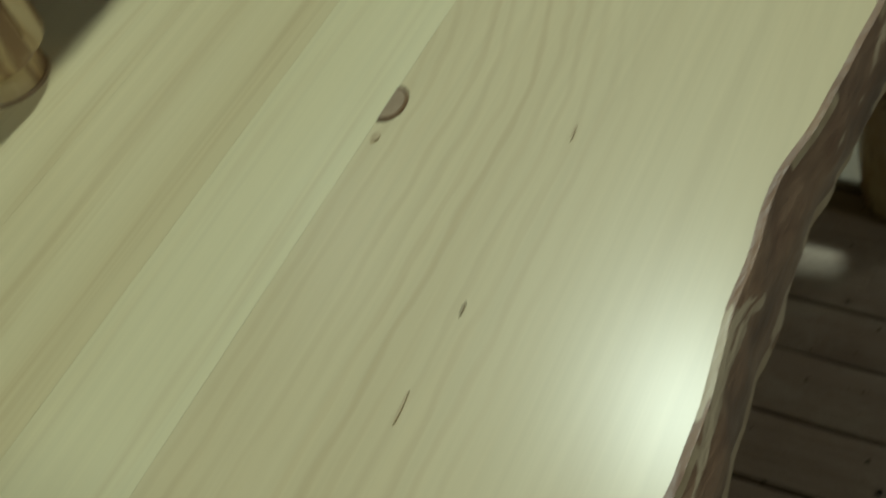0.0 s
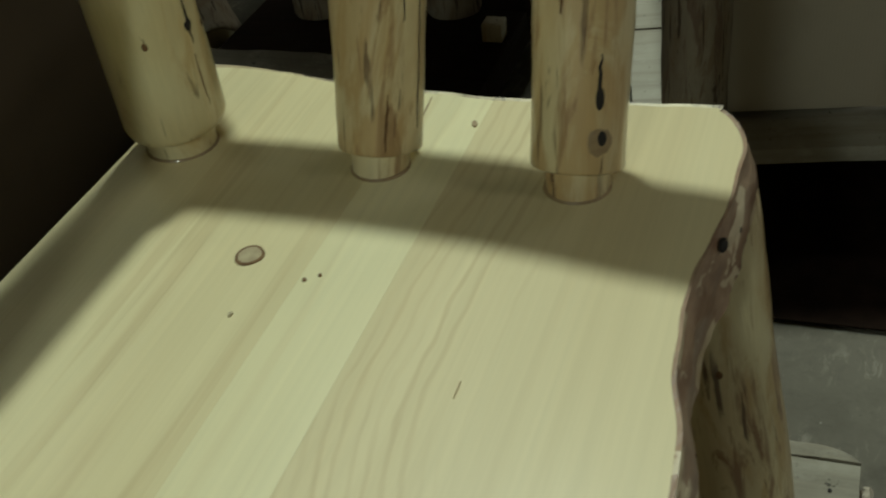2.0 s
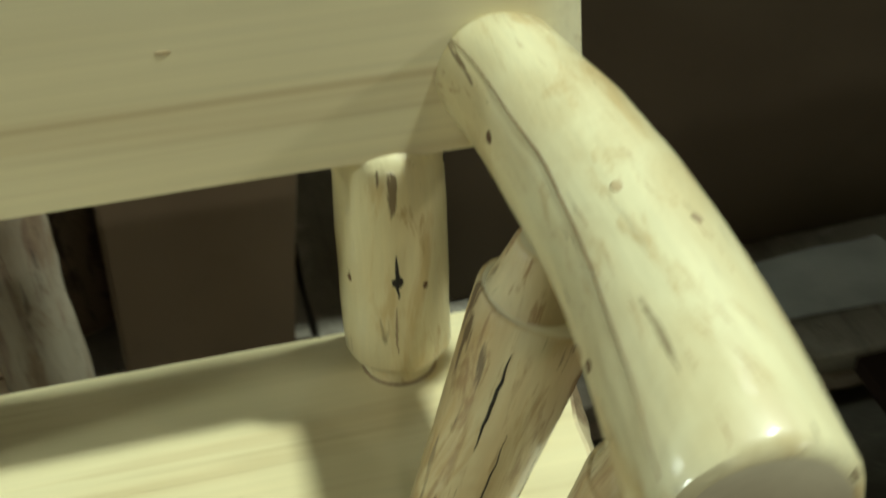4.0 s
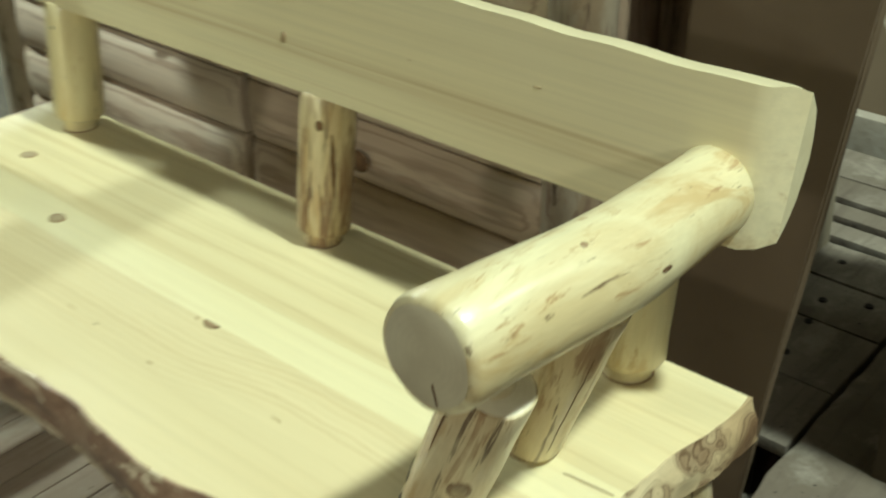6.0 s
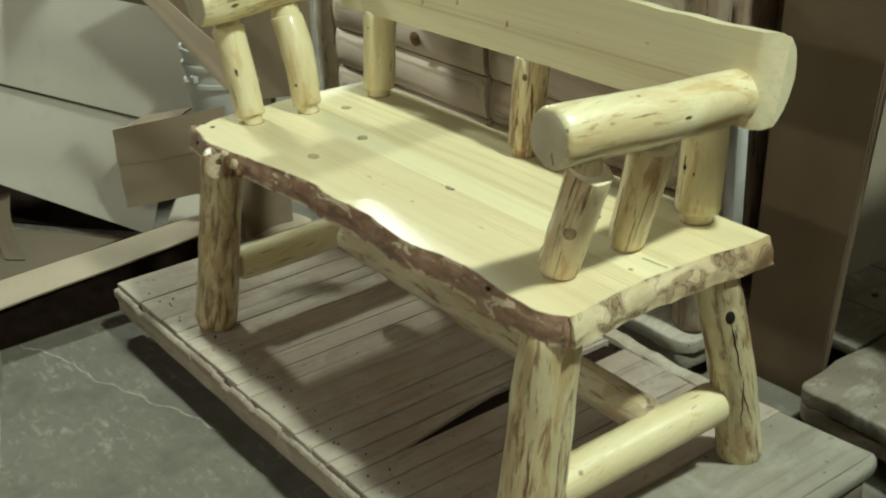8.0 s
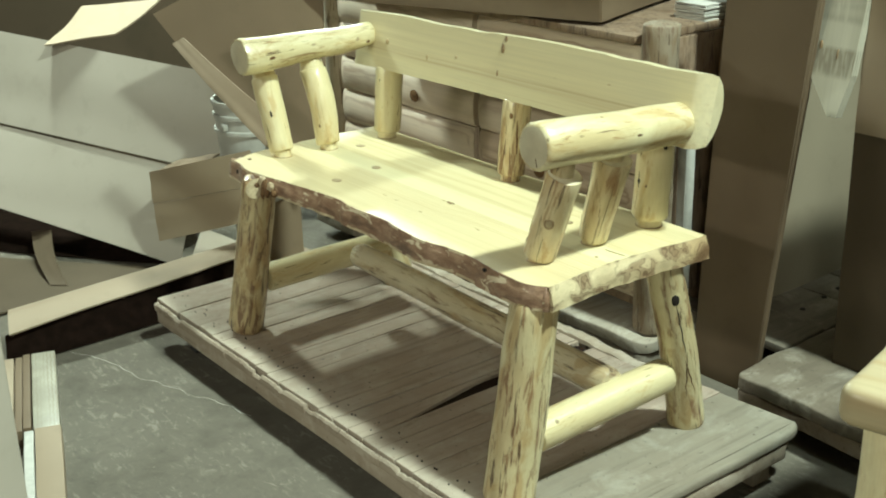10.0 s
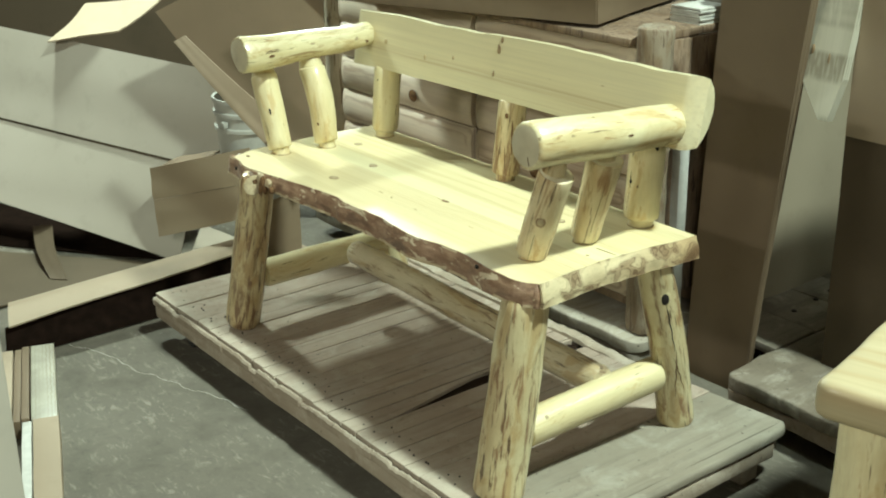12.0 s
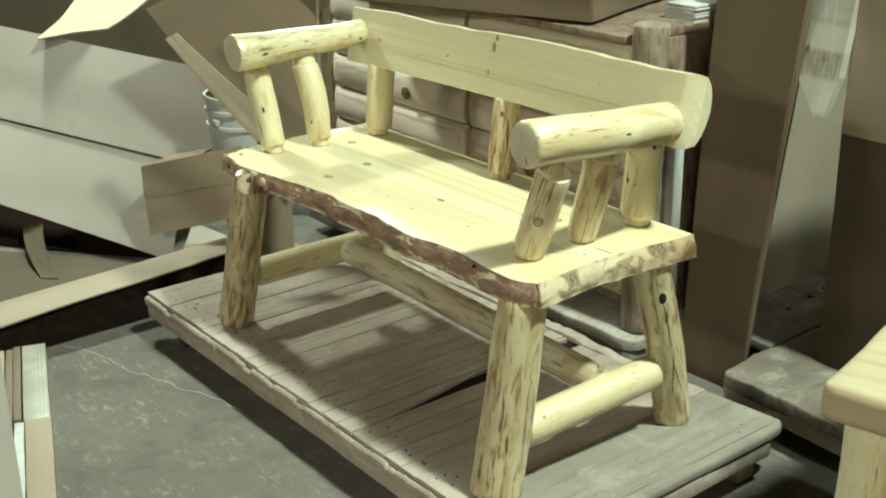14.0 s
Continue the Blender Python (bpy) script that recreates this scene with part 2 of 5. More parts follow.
def worn_wood(name, grey, brown, dirt, dust, axis="y", dusty_end=None, gloss=0.18):
    """Trolley planks: bare wood gone grey, dirty, scuffed, with plaster dust, thickest on the plank ends."""
    m = Nodes(name, 0.78)
    m.bsdf.inputs["Specular IOR Level"].default_value = gloss
    s = (45, 2.2, 45) if axis == "y" else (2.2, 45, 45)
    grain = m.noise(m.place(*s), 1.0, 5, 0.65, 0.2)
    big = m.noise(m.place(3, 3, 3), 1.0, 5, 0.65)
    spots = m.noise(m.place(75, 75, 75), 1.0, 4, 0.65)
    scuff = m.noise(m.place(13, 9, 13), 1.0, 6, 0.7, 0.4)
    col = m.mix(m.ramp(big, [(0.36, 0.0), (0.62, 1.0)]), grey, brown)
    col = m.mix(m.ramp(grain, [(0.50, 0.0), (0.70, 0.45)]), col, dirt)
    col = m.mix(m.ramp(scuff, [(0.52, 0.0), (0.66, 0.7)]), col, dust)
    if dusty_end is not None:
        tc = m.nt.nodes.new("ShaderNodeTexCoord")
        cut = m.nt.nodes.new("ShaderNodeSeparateXYZ")
        m.link(tc.outputs["Object"], cut.inputs[0])
        away = m.node("ShaderNodeMapRange")
        away.inputs["From Min"].default_value = dusty_end
        away.inputs["From Max"].default_value = dusty_end + 0.22
        m.link(cut.outputs["Y"], away.inputs["Value"])
        ends = m.mix(0.55, away.outputs[0], m.ramp(scuff, [(0.25, 0.0), (0.75, 1.0)]))
        col = m.mix(m.ramp(ends, [(0.22, 0.9), (0.48, 0.0)]), col, dust)
    col = m.mix(m.ramp(spots, [(0.66, 0.0), (0.71, 0.9)]), col, (0.03, 0.025, 0.02))
    m.colour(col)
    m.bump(m.mix(0.5, grain, spots), 0.55, 0.005)
    return m.mat


def concrete(name):
    """Smooth trowelled slab: soft grey clouds, worn dark traffic stains, clusters of pale scuffs and grit."""
    m = Nodes(name, 0.78)
    m.bsdf.inputs["Specular IOR Level"].default_value = 0.25
    big = m.noise(m.place(1.3, 1.3, 1.3, shift=False), 1.0, 5, 0.6, 0.3)
    mid = m.noise(m.place(7, 7, 7, shift=False), 1.0, 6, 0.62, 0.3)
    grain = m.noise(m.place(34, 34, 34, shift=False), 1.0, 5, 0.7)
    scuff = m.noise(m.place(22, 60, 30, shift=False), 1.0, 5, 0.75, 0.8)
    fleck = m.noise(m.place(120, 120, 120, shift=False), 1.0, 3, 0.6)
    col = m.mix(m.ramp(big, [(0.34, 0.0), (0.66, 1.0)]), (0.128, 0.112, 0.086), (0.160, 0.142, 0.110))
    col = m.mix(m.ramp(mid, [(0.52, 0.0), (0.70, 0.45)]), col, (0.074, 0.065, 0.049))
    col = m.mix(m.ramp(grain, [(0.52, 0.0), (0.68, 0.35)]), col, (0.082, 0.073, 0.057))
    worn = m.mix(1.0, m.ramp(scuff, [(0.53, 0.0), (0.62, 0.75)]), m.ramp(mid, [(0.40, 1.0), (0.56, 0.0)]), "MULTIPLY")
    col = m.mix(worn, col, (0.270, 0.244, 0.195))
    col = m.mix(m.ramp(fleck, [(0.69, 0.0), (0.74, 0.6)]), col, (0.40, 0.38, 0.32))
    col = m.mix(m.ramp(fleck, [(0.27, 0.6), (0.31, 0.0)]), col, (0.06, 0.052, 0.04))
    m.colour(col)
    m.bump(m.mix(0.4, grain, fleck), 0.30, 0.003)
    m.rough(mid, 0.65, 0.9)
    return m.mat


def plain(name, col, other, rough=0.6, scale=20, coat=0.0, metal=0.0, gloss=0.5):
    m = Nodes(name, rough, metal, coat)
    m.bsdf.inputs["Specular IOR Level"].default_value = gloss
    n = m.noise(m.place(scale, scale, scale), 1.0, 4, 0.6)
    m.colour(m.mix(m.ramp(n, [(0.38, 0.0), (0.68, 1.0)]), col, other))
    m.bump(n, 0.12, 0.002)
    return m.mat


SEAT_FRONT = seat_pine("varnished_pine_front", (0.704, 0.605, 0.359), (0.642, 0.535, 0.303), (0.541, 0.415, 0.220), ((0.0, 0.17, 0.027), (0.24, 0.42, -0.012)), 0.12)
SEAT_CREAM = seat_pine("varnished_pine_cream", (0.772, 0.700, 0.431), (0.734, 0.655, 0.389), (0.599, 0.480, 0.257), (), 0.35)
SEAT_MIDDLE = seat_pine("varnished_pine_middle", (0.734, 0.645, 0.380), (0.666, 0.565, 0.318), (0.531, 0.410, 0.210), (), 0.5)
CABINET_PINE = board_pine("sanded_pine_slab", (0.53, 0.47, 0.31), (0.46, 0.385, 0.235), (0.44, 0.33, 0.18), 0.10, 0.35)
BACK_PINE = board_pine("varnished_pine_slab", (0.765, 0.700, 0.460), (0.728, 0.648, 0.408), (0.545, 0.430, 0.240), 0.3, 1.2, "x", True)
BACK_END = plain("varnished_slab_end", (0.71, 0.64, 0.41), (0.62, 0.545, 0.335), 0.42, 22, 0.3)
LOG_LIGHT = peeled_log("peeled_log_light", (0.753, 0.675, 0.410), (0.620, 0.500, 0.262), (0.425, 0.270, 0.118), -0.20)
LOG_MOTTLED = peeled_log("peeled_log_mottled", (0.72, 0.65, 0.40), (0.57, 0.48, 0.26), (0.36, 0.24, 0.11), 0.05)
LOG_STREAKED = peeled_log("peeled_log_streaked", (0.719, 0.615, 0.370), (0.590, 0.440, 0.232), (0.372, 0.220, 0.100), 0.45)
LOG_PATCHY = peeled_log("patchy_log", (0.69, 0.58, 0.34), (0.56, 0.42, 0.22), (0.27, 0.15, 0.07), 0.95)
LOG_SMOOTH = peeled_log("peeled_log_smooth", (0.724, 0.640, 0.380), (0.676, 0.570, 0.318), (0.483, 0.340, 0.154), -0.5)
LOG_LEG = peeled_log("peeled_log_leg", (0.680, 0.600, 0.355), (0.571, 0.460, 0.250), (0.286, 0.165, 0.078), 0.62)
LOG_BARKY = peeled_log("barky_log_leg", (0.60, 0.50, 0.28), (0.47, 0.35, 0.175), (0.20, 0.11, 0.055), 1.0)
LOG_DULL = peeled_log("dull_weathered_log", (0.60, 0.53, 0.36), (0.49, 0.41, 0.26), (0.26, 0.18, 0.11), 0.35, 0.3, 0.6)
POST_CUT = log_end("fresh_cut_end_grain", (0.80, 0.74, 0.55), (0.62, 0.53, 0.35))
LOG_END = log_end("log_end_grain", (0.64, 0.57, 0.39), (0.47, 0.40, 0.26))
BARK = bark_edge("bark_live_edge", (0.225, 0.124, 0.074), (0.365, 0.235, 0.145), (0.60, 0.49, 0.33), 0.572)
BARE = plain("bare_wood_rim", (0.62, 0.52, 0.34), (0.46, 0.35, 0.21), 0.45, 60, 0.3)
BARK_PINK = plain("pink_inner_bark", (0.54, 0.40, 0.29), (0.36, 0.235, 0.165), 0.45, 55, 0.3)
END_EDGE = hewn_edge("hewn_end_edge", (0.70, 0.59, 0.36), (0.46, 0.33, 0.17), (0.19, 0.11, 0.055))
CARD = cardboard("grey_cardboard", (0.436, 0.394, 0.322), (0.360, 0.323, 0.257))
CARD_BROWN = cardboard("brown_cardboard", (0.190, 0.138, 0.087), (0.140, 0.099, 0.061))
CARD_SIDE = cardboard("worn_tan_cardboard", (0.275, 0.205, 0.132), (0.20, 0.148, 0.093))
CARD_MID = cardboard("tan_cardboard", (0.370, 0.293, 0.205), (0.290, 0.224, 0.149))
CARD_GREY = cardboard("grey_brown_cardboard", (0.30, 0.255, 0.18), (0.24, 0.20, 0.14))
CARD_FLAP = cardboard("warm_tan_cardboard", (0.33, 0.265, 0.175), (0.27, 0.21, 0.135))
CARD_PALE = cardboard("pale_cardboard", (0.460, 0.398, 0.310), (0.360, 0.303, 0.230))
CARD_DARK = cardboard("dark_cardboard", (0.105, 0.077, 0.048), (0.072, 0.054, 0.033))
CART_WOOD = worn_wood("worn_trolley_wood", (0.402, 0.332, 0.260), (0.327, 0.257, 0.198), (0.149, 0.107, 0.078), (0.435, 0.380, 0.299), "y", -0.312)
CART_EDGE = worn_wood("worn_trolley_rail", (0.400, 0.340, 0.262), (0.310, 0.250, 0.185), (0.140, 0.105, 0.073), (0.480, 0.420, 0.335), "x")
CART_GREY = worn_wood("grey_trolley_board", (0.285, 0.258, 0.200), (0.245, 0.212, 0.160), (0.130, 0.108, 0.082), (0.350, 0.325, 0.262))
CART_DUSTY = worn_wood("dusty_trolley_wood", (0.244, 0.212, 0.165), (0.166, 0.137, 0.101), (0.087, 0.066, 0.049), (0.331, 0.298, 0.237))
CART_PALE = worn_wood("pale_dusty_trolley_wood", (0.40, 0.365, 0.295), (0.33, 0.29, 0.225), (0.16, 0.13, 0.095), (0.48, 0.445, 0.37))
CART_RED = worn_wood("red_painted_rail", (0.13, 0.045, 0.03), (0.10, 0.05, 0.035), (0.05, 0.025, 0.02), (0.36, 0.30, 0.24))
# near-black wood; on the trolley beyond the bench it stands for shade
CART_BLACK = worn_wood("near_black_wood", (0.018, 0.011, 0.008), (0.024, 0.013, 0.009), (0.008, 0.006, 0.005), (0.028, 0.020, 0.014), "y", None, 0.05)
DRESSER_WOOD = board_pine("raw_grey_pine", (0.770, 0.670, 0.530), (0.680, 0.560, 0.430), (0.426, 0.297, 0.211), 0.0, 1.6)
DRESSER_LOG = peeled_log("raw_log_post", (0.325, 0.272, 0.192), (0.252, 0.196, 0.132), (0.172, 0.109, 0.069), 0.6, 0.6, 0.0)
LOG_POST = peeled_log("pale_grey_log_post", (0.62, 0.55, 0.42), (0.50, 0.42, 0.31), (0.20, 0.14, 0.09), 0.3, 0.6, 0.0)
DARK_WOOD = peeled_log("dark_slab_wood", (0.28, 0.198, 0.13), (0.205, 0.143, 0.092), (0.11, 0.07, 0.045), 0.5, 0.65, 0.0)
BOARD_RAW = board_pine("raw_board_upright", (0.44, 0.42, 0.34), (0.34, 0.32, 0.255), (0.24, 0.20, 0.14), 0.0, 1.6, "z")
BOARD_PALE = board_pine("raw_pale_board", (0.62, 0.60, 0.49), (0.47, 0.45, 0.35), (0.24, 0.21, 0.15), 0.0, 1.9, "z")
KNOT = plain("knot_wood", (0.20, 0.115, 0.055), (0.10, 0.055, 0.03), 0.6, 90, 0.0, 0.0, 0.12)
KNOT_GREY = plain("grey_knot_wood", (0.44, 0.36, 0.22), (0.32, 0.25, 0.15), 0.55, 120, 0.05, 0.0, 0.2)
KNOT_RIM = plain("knot_rim_wood", (0.34, 0.235, 0.125), (0.25, 0.165, 0.085), 0.5, 90, 0.2)
KNOT_FAINT = plain("faint_knot_wood", (0.52, 0.40, 0.22), (0.44, 0.325, 0.17), 0.5, 90, 0.2)
BLACK = plain("black_hollow", (0.012, 0.009, 0.007), (0.02, 0.014, 0.01), 0.8, 60)
CONCRETE = concrete("workshop_concrete")
CRACK_FILL = plain("pale_crack_dust", (0.50, 0.47, 0.40), (0.36, 0.34, 0.29), 0.9, 60)
WALL_PAINT = plain("dull_wall_paint", (0.13, 0.11, 0.085), (0.09, 0.078, 0.06), 0.8, 2)
CEILING_PAINT = plain("dull_ceiling_paint", (0.16, 0.15, 0.13), (0.12, 0.115, 0.10), 0.8, 2)
PLASTIC = plain("dirty_white_plastic", (0.44, 0.435, 0.385), (0.34, 0.335, 0.295), 0.4, 12)
RUBBER = plain("black_rubber", (0.025, 0.024, 0.023), (0.04, 0.038, 0.035), 0.7, 40)
STEEL = plain("dull_steel", (0.30, 0.29, 0.27), (0.20, 0.19, 0.18), 0.45, 40, 0, 1.0)
# near-black of the sheets that stand in for shade and dark floor
NEAR_BLACK = plain("near_black_matte", (0.010, 0.006, 0.004), (0.018, 0.010, 0.007), 0.9, 30, 0.0, 0.0, 0.04)
PAPER = plain("white_paper", (0.56, 0.55, 0.49), (0.46, 0.45, 0.40), 0.8, 30)


# ---- builders ----
def thing(name, at, label, category, group="", kind=""):
    ob = new(name)
    ob.location = at
    ob.empty_display_size = 0.05
    return tagged(ob, label, category, group, kind)


def part(name, bm, mats, parent, label="", m=None, smooth=True):
    """Links a bmesh, built in the world or in the local frame m, as one mesh under parent."""
    me = bpy.data.meshes.new(name)
    bmesh.ops.recalc_face_normals(bm, faces=bm.faces)
    bm.to_mesh(me)
    bm.free()
    for mat in mats if isinstance(mats, (list, tuple)) else [mats]:
        me.materials.append(mat)
    if smooth:
        me.polygons.foreach_set("use_smooth", [True] * len(me.polygons))
        me.set_sharp_from_angle(angle=radians(38))
    ob = new(name, me)
    here = m or Matrix()
    if parent:
        chain, up = Matrix(), parent
        while up:
            chain = up.matrix_basis @ chain
            up = up.parent
        ob.parent = parent
        here = chain.inverted() @ here
    ob.matrix_basis = here
    return tagged(ob, label)


def frame_along(a, b, spin=0.0):
    """A frame at a whose z axis points to b."""
    a, b = Vector(a), Vector(b)
    q = (b - a).to_track_quat("Z", "Y").to_matrix().to_4x4()
    return Matrix.Translation(a) @ q @ Matrix.Rotation(spin, 4, "Z")


def loft(bm, rings, cap=True, cap_mat=0):
    """Skins closed rings of equal count."""
    loops = [[bm.verts.new(p) for p in ring] for ring in rings]
    n = len(loops[0])
    for a, b in zip(loops, loops[1:]):
        for k in range(n):
            bm.faces.new((a[k], a[(k + 1) % n], b[(k + 1) % n], b[k]))
    if cap:
        for ring in (loops[0][::-1], loops[-1]):
            bm.faces.new(ring).material_index = cap_mat
    return loops


class Log:
    """A hewn log from a to b: taper, lumps, a slight bow (across it, or as a way in the world), rounded ends."""

    def __init__(self, a, b, r0, r1, seed, bow=(0, 0), lump=0.05, bevel=0.006, spin=0.0, sides=28, waist=0.0):
        self.m = frame_along(a, b, spin)
        self.length = (Vector(b) - Vector(a)).length
        if len(bow) == 3:
            bow = (self.m.to_3x3().inverted() @ Vector(bow)).xy
        self.r0, self.r1, self.seed, self.bow, self.lump = r0, r1, seed, bow, lump
        self.bevel, self.sides, self.waist = bevel, sides, waist

    def centre(self, s):
        k = math.sin(math.pi * s)
        wob = Vector((noise.noise((s * 3.1, self.seed, 0)), noise.noise((s * 3.1, self.seed, 9)), 0)) * self.lump * self.r0 * 0.8
        return Vector((self.bow[0] * k, self.bow[1] * k, s * self.length)) + wob

    def radius(self, s, ang):
        r = self.r0 + (self.r1 - self.r0) * s - self.waist * math.sin(math.pi * s)
        c, d = math.cos(ang), math.sin(ang)
        n = noise.noise((c * 1.1 + self.seed * 3.7, d * 1.1, s * self.length * 9))
        n += 0.45 * noise.noise((c * 2.6, d * 2.6 + self.seed * 1.9, s * self.length * 26))
        return r * (1 + self.lump * n)

    def point(self, s, ang, lift=0.0):
        return self.centre(s) + Vector((math.cos(ang), math.sin(ang), 0)) * (self.radius(s, ang) + lift)

    def side(self, x, y, z):
        """The angle on the log that faces a direction of the world."""
        d = self.m.to_3x3().inverted() @ Vector((x, y, z))
        return math.atan2(d.y, d.x)

    def build(self, name, mats, parent, label=""):
        bm = bmesh.new()
        count = max(8, int(self.length / 0.022))
        stops = [(0.0, -self.bevel), (self.bevel * 0.35 / self.length, -self.bevel * 0.3)]
        stops += [((self.bevel + (self.length - 2 * self.bevel) * k / count) / self.length, 0.0) for k in range(count + 1)]
        stops += [(1 - self.bevel * 0.35 / self.length, -self.bevel * 0.3), (1.0, -self.bevel)]
        angs = [2 * math.pi * k / self.sides for k in range(self.sides)]
        loft(bm, [[self.point(s, a, d) for a in angs] for s, d in stops], True, 1)
        return part(name, bm, mats, parent, label, self.m)

    def knot(self, parent, s, ang, size, mat, long=1.4, name="knot", proud=0.17):
        """A low oval lump on the log's side."""
        bm = bmesh.new()
        bmesh.ops.create_uvsphere(bm, u_segments=14, v_segments=7, radius=1)
        size *= 0.8
        p = self.point(s, ang, -size * 0.10)
        m = Matrix.Translation(p) @ Matrix.Rotation(ang, 4, "Z") @ Matrix.Diagonal((size * proud, size, size * long, 1))
        bm.transform(m)
        return part(name, bm, mat, parent, "", self.m)

    def crack(self, parent, s0, s1, ang0, ang1, width, mat):
        """A thin dark drying crack that wanders along the log."""
        bm = bmesh.new()
        steps = 26
        last = None
        for k in range(steps + 1):
            f = k / steps
            s = s0 + (s1 - s0) * f
            ang = ang0 + (ang1 - ang0) * f + 0.05 * noise.noise((f * 6, self.seed, 2))
            w = 0.5 * width * (0.25 + math.sin(math.pi * min(max(f, 0.04), 0.96))) / self.r0
            now = [bm.verts.new(self.point(s, ang + d, h)) for d, h in ((-w, 0.0002), (0, 0.0006), (w, 0.0002))]
            if last:
                for i in (0, 1):
                    bm.faces.new((last[i], last[i + 1], now[i + 1], now[i]))
            last = now
        return part("crack", bm, mat, parent, "", self.m)


def block(bm, a, b, bevel=0.004, mat=0):
    """A box with eased edges between corners a and b."""
    made = bmesh.ops.create_cube(bm, size=1)["verts"]
    for v in made:
        v.co = Vector([(a[k] + b[k]) / 2 + v.co[k] * (b[k] - a[k]) for k in range(3)])
    if bevel:
        edges = list({e for v in made for e in v.link_edges})
        bmesh.ops.bevel(bm, geom=edges, offset=bevel, segments=2, affect="EDGES", profile=0.6)


def plank(name, a, b, mat, parent, seed, bevel=0.004, rough=0.0015, label=""):
    """A board between corners a and b, cut along its length so that its edges can waver."""
    bm = bmesh.new()
    size = [b[k] - a[k] for k in range(3)]
    axis = max(range(3), key=lambda k: size[k])
    block(bm, a, b, bevel)
    cuts = max(3, int(size[axis] / 0.09))
    for k in range(1, cuts):
        co = [0, 0, 0]
        co[axis] = a[axis] + size[axis] * k / cuts
        no = [0, 0, 0]
        no[axis] = 1
        bmesh.ops.bisect_plane(bm, geom=bm.verts[:] + bm.edges[:] + bm.faces[:], plane_co=co, plane_no=no)
    for v in bm.verts:
        v.co += noise.noise_vector(v.co * 7 + Vector((seed * 3.1, seed, 0))) * rough
    return part(name, bm, mat, parent, label)


def sheet(name, corners, mat, label, category="cardboard", bow=0.0, thick=0.005, sag=0.0, seed=1, ripple=0.004, parent=None, group=""):
    """A panel over four corners (in order round it), bowed along its normal, with real thickness."""
    a, b, c, d = (Vector(p) for p in corners)
    normal = ((b - a).cross(d - a)).normalized()
    nu, nv = 18, 12
    bm = bmesh.new()
    sides = []
    for side in (0.5, -0.5):
        grid = []
        for i in range(nu + 1):
            u = i / nu
            row = []
            for j in range(nv + 1):
                v = j / nv
                p = (a * (1 - u) + b * u) * (1 - v) + (d * (1 - u) + c * u) * v
                lift = bow * math.sin(math.pi * u) + sag * math.sin(math.pi * v)
                lift += ripple * noise.noise((u * 2.3 + seed * 5.1, v * 2.3, seed))
                row.append(bm.verts.new(p + normal * (lift + side * thick)))
            grid.append(row)
        sides.append(grid)
        for i in range(nu):
            for j in range(nv):
                bm.faces.new((grid[i][j], grid[i + 1][j], grid[i + 1][j + 1], grid[i][j + 1]))
    f, g = sides
    rim = [(i, 0) for i in range(nu)] + [(nu, j) for j in range(nv)] + [(i, nv) for i in range(nu, 0, -1)] + [(0, j) for j in range(nv, 0, -1)]
    for (i, j), (k, l) in zip(rim, rim[1:] + rim[:1]):
        bm.faces.new((f[i][j], g[i][j], g[k][l], f[k][l]))
    ob = part(name, bm, mat, parent)
    return tagged(ob, label, category, group) if not parent else tagged(ob, label)


def carton(name, corner, along, deep, size, mat, label, lean=0.0, flare=0.0, side=None):
    """A closed carton: corner on its base, directions along and deep, size (length, depth, height)."""
    along, deep = Vector(along).normalized(), Vector(deep).normalized()
    base = thing(name, corner, label, "cardboard box")
    o = Vector(corner)
    l, d, h = size
    up = Vector((lean, 0, 1))
    walls = ((o, along, l), (o + along * l, deep, d), (o + deep * d, along, l), (o, deep, d))
    for k, (p, way, n) in enumerate(walls):
        q = p + way * n
        sheet("wall_panel", (p, q, q + up * h + along * flare * (q - o).dot(along), p + up * h + along * flare * (p - o).dot(along)), side if side and k == 1 else mat, "", thick=0.006, seed=k + l * 7, ripple=0.006, parent=base)
    p = o + up * h
    l *= 1 + flare
    sheet("top_flap", (p, p + along * l, p + along * l + deep * d * 0.5, p + deep * d * 0.5), mat, "", seed=9 + l, parent=base)
    p = p + deep * d * 0.51
    sheet("top_flap", (p, p + along * l, p + along * l + deep * d * 0.49, p + deep * d * 0.49), mat, "", seed=11 + l, parent=base)
    return base


def caster(parent, x, y, z_top):
    """A small trolley wheel in its fork, from the floor up to z_top."""
    r = min(0.033, z_top * 0.42)
    bm = bmesh.new()
    block(bm, (x - 0.03, y - 0.03, z_top - 0.008), (x + 0.03, y + 0.03, z_top), 0.002)
    for s in (-1, 1):
        block(bm, (x - 0.014, y + s * 0.018 - 0.003, r * 0.8), (x + 0.014, y + s * 0.018 + 0.003, z_top - 0.006), 0.001)
    fork = part("caster_fork", bm, STEEL, parent)
    bm = bmesh.new()
    bmesh.ops.create_cone(bm, cap_ends=True, segments=18, radius1=r, radius2=r, depth=0.026)
    bmesh.ops.bevel(bm, geom=bm.edges[:], offset=0.003, segments=1, affect="EDGES")
    bm.transform(Matrix.Translation((x, y, r)) @ Matrix.Rotation(math.pi / 2, 4, "X"))
    part("wheel", bm, RUBBER, fork)


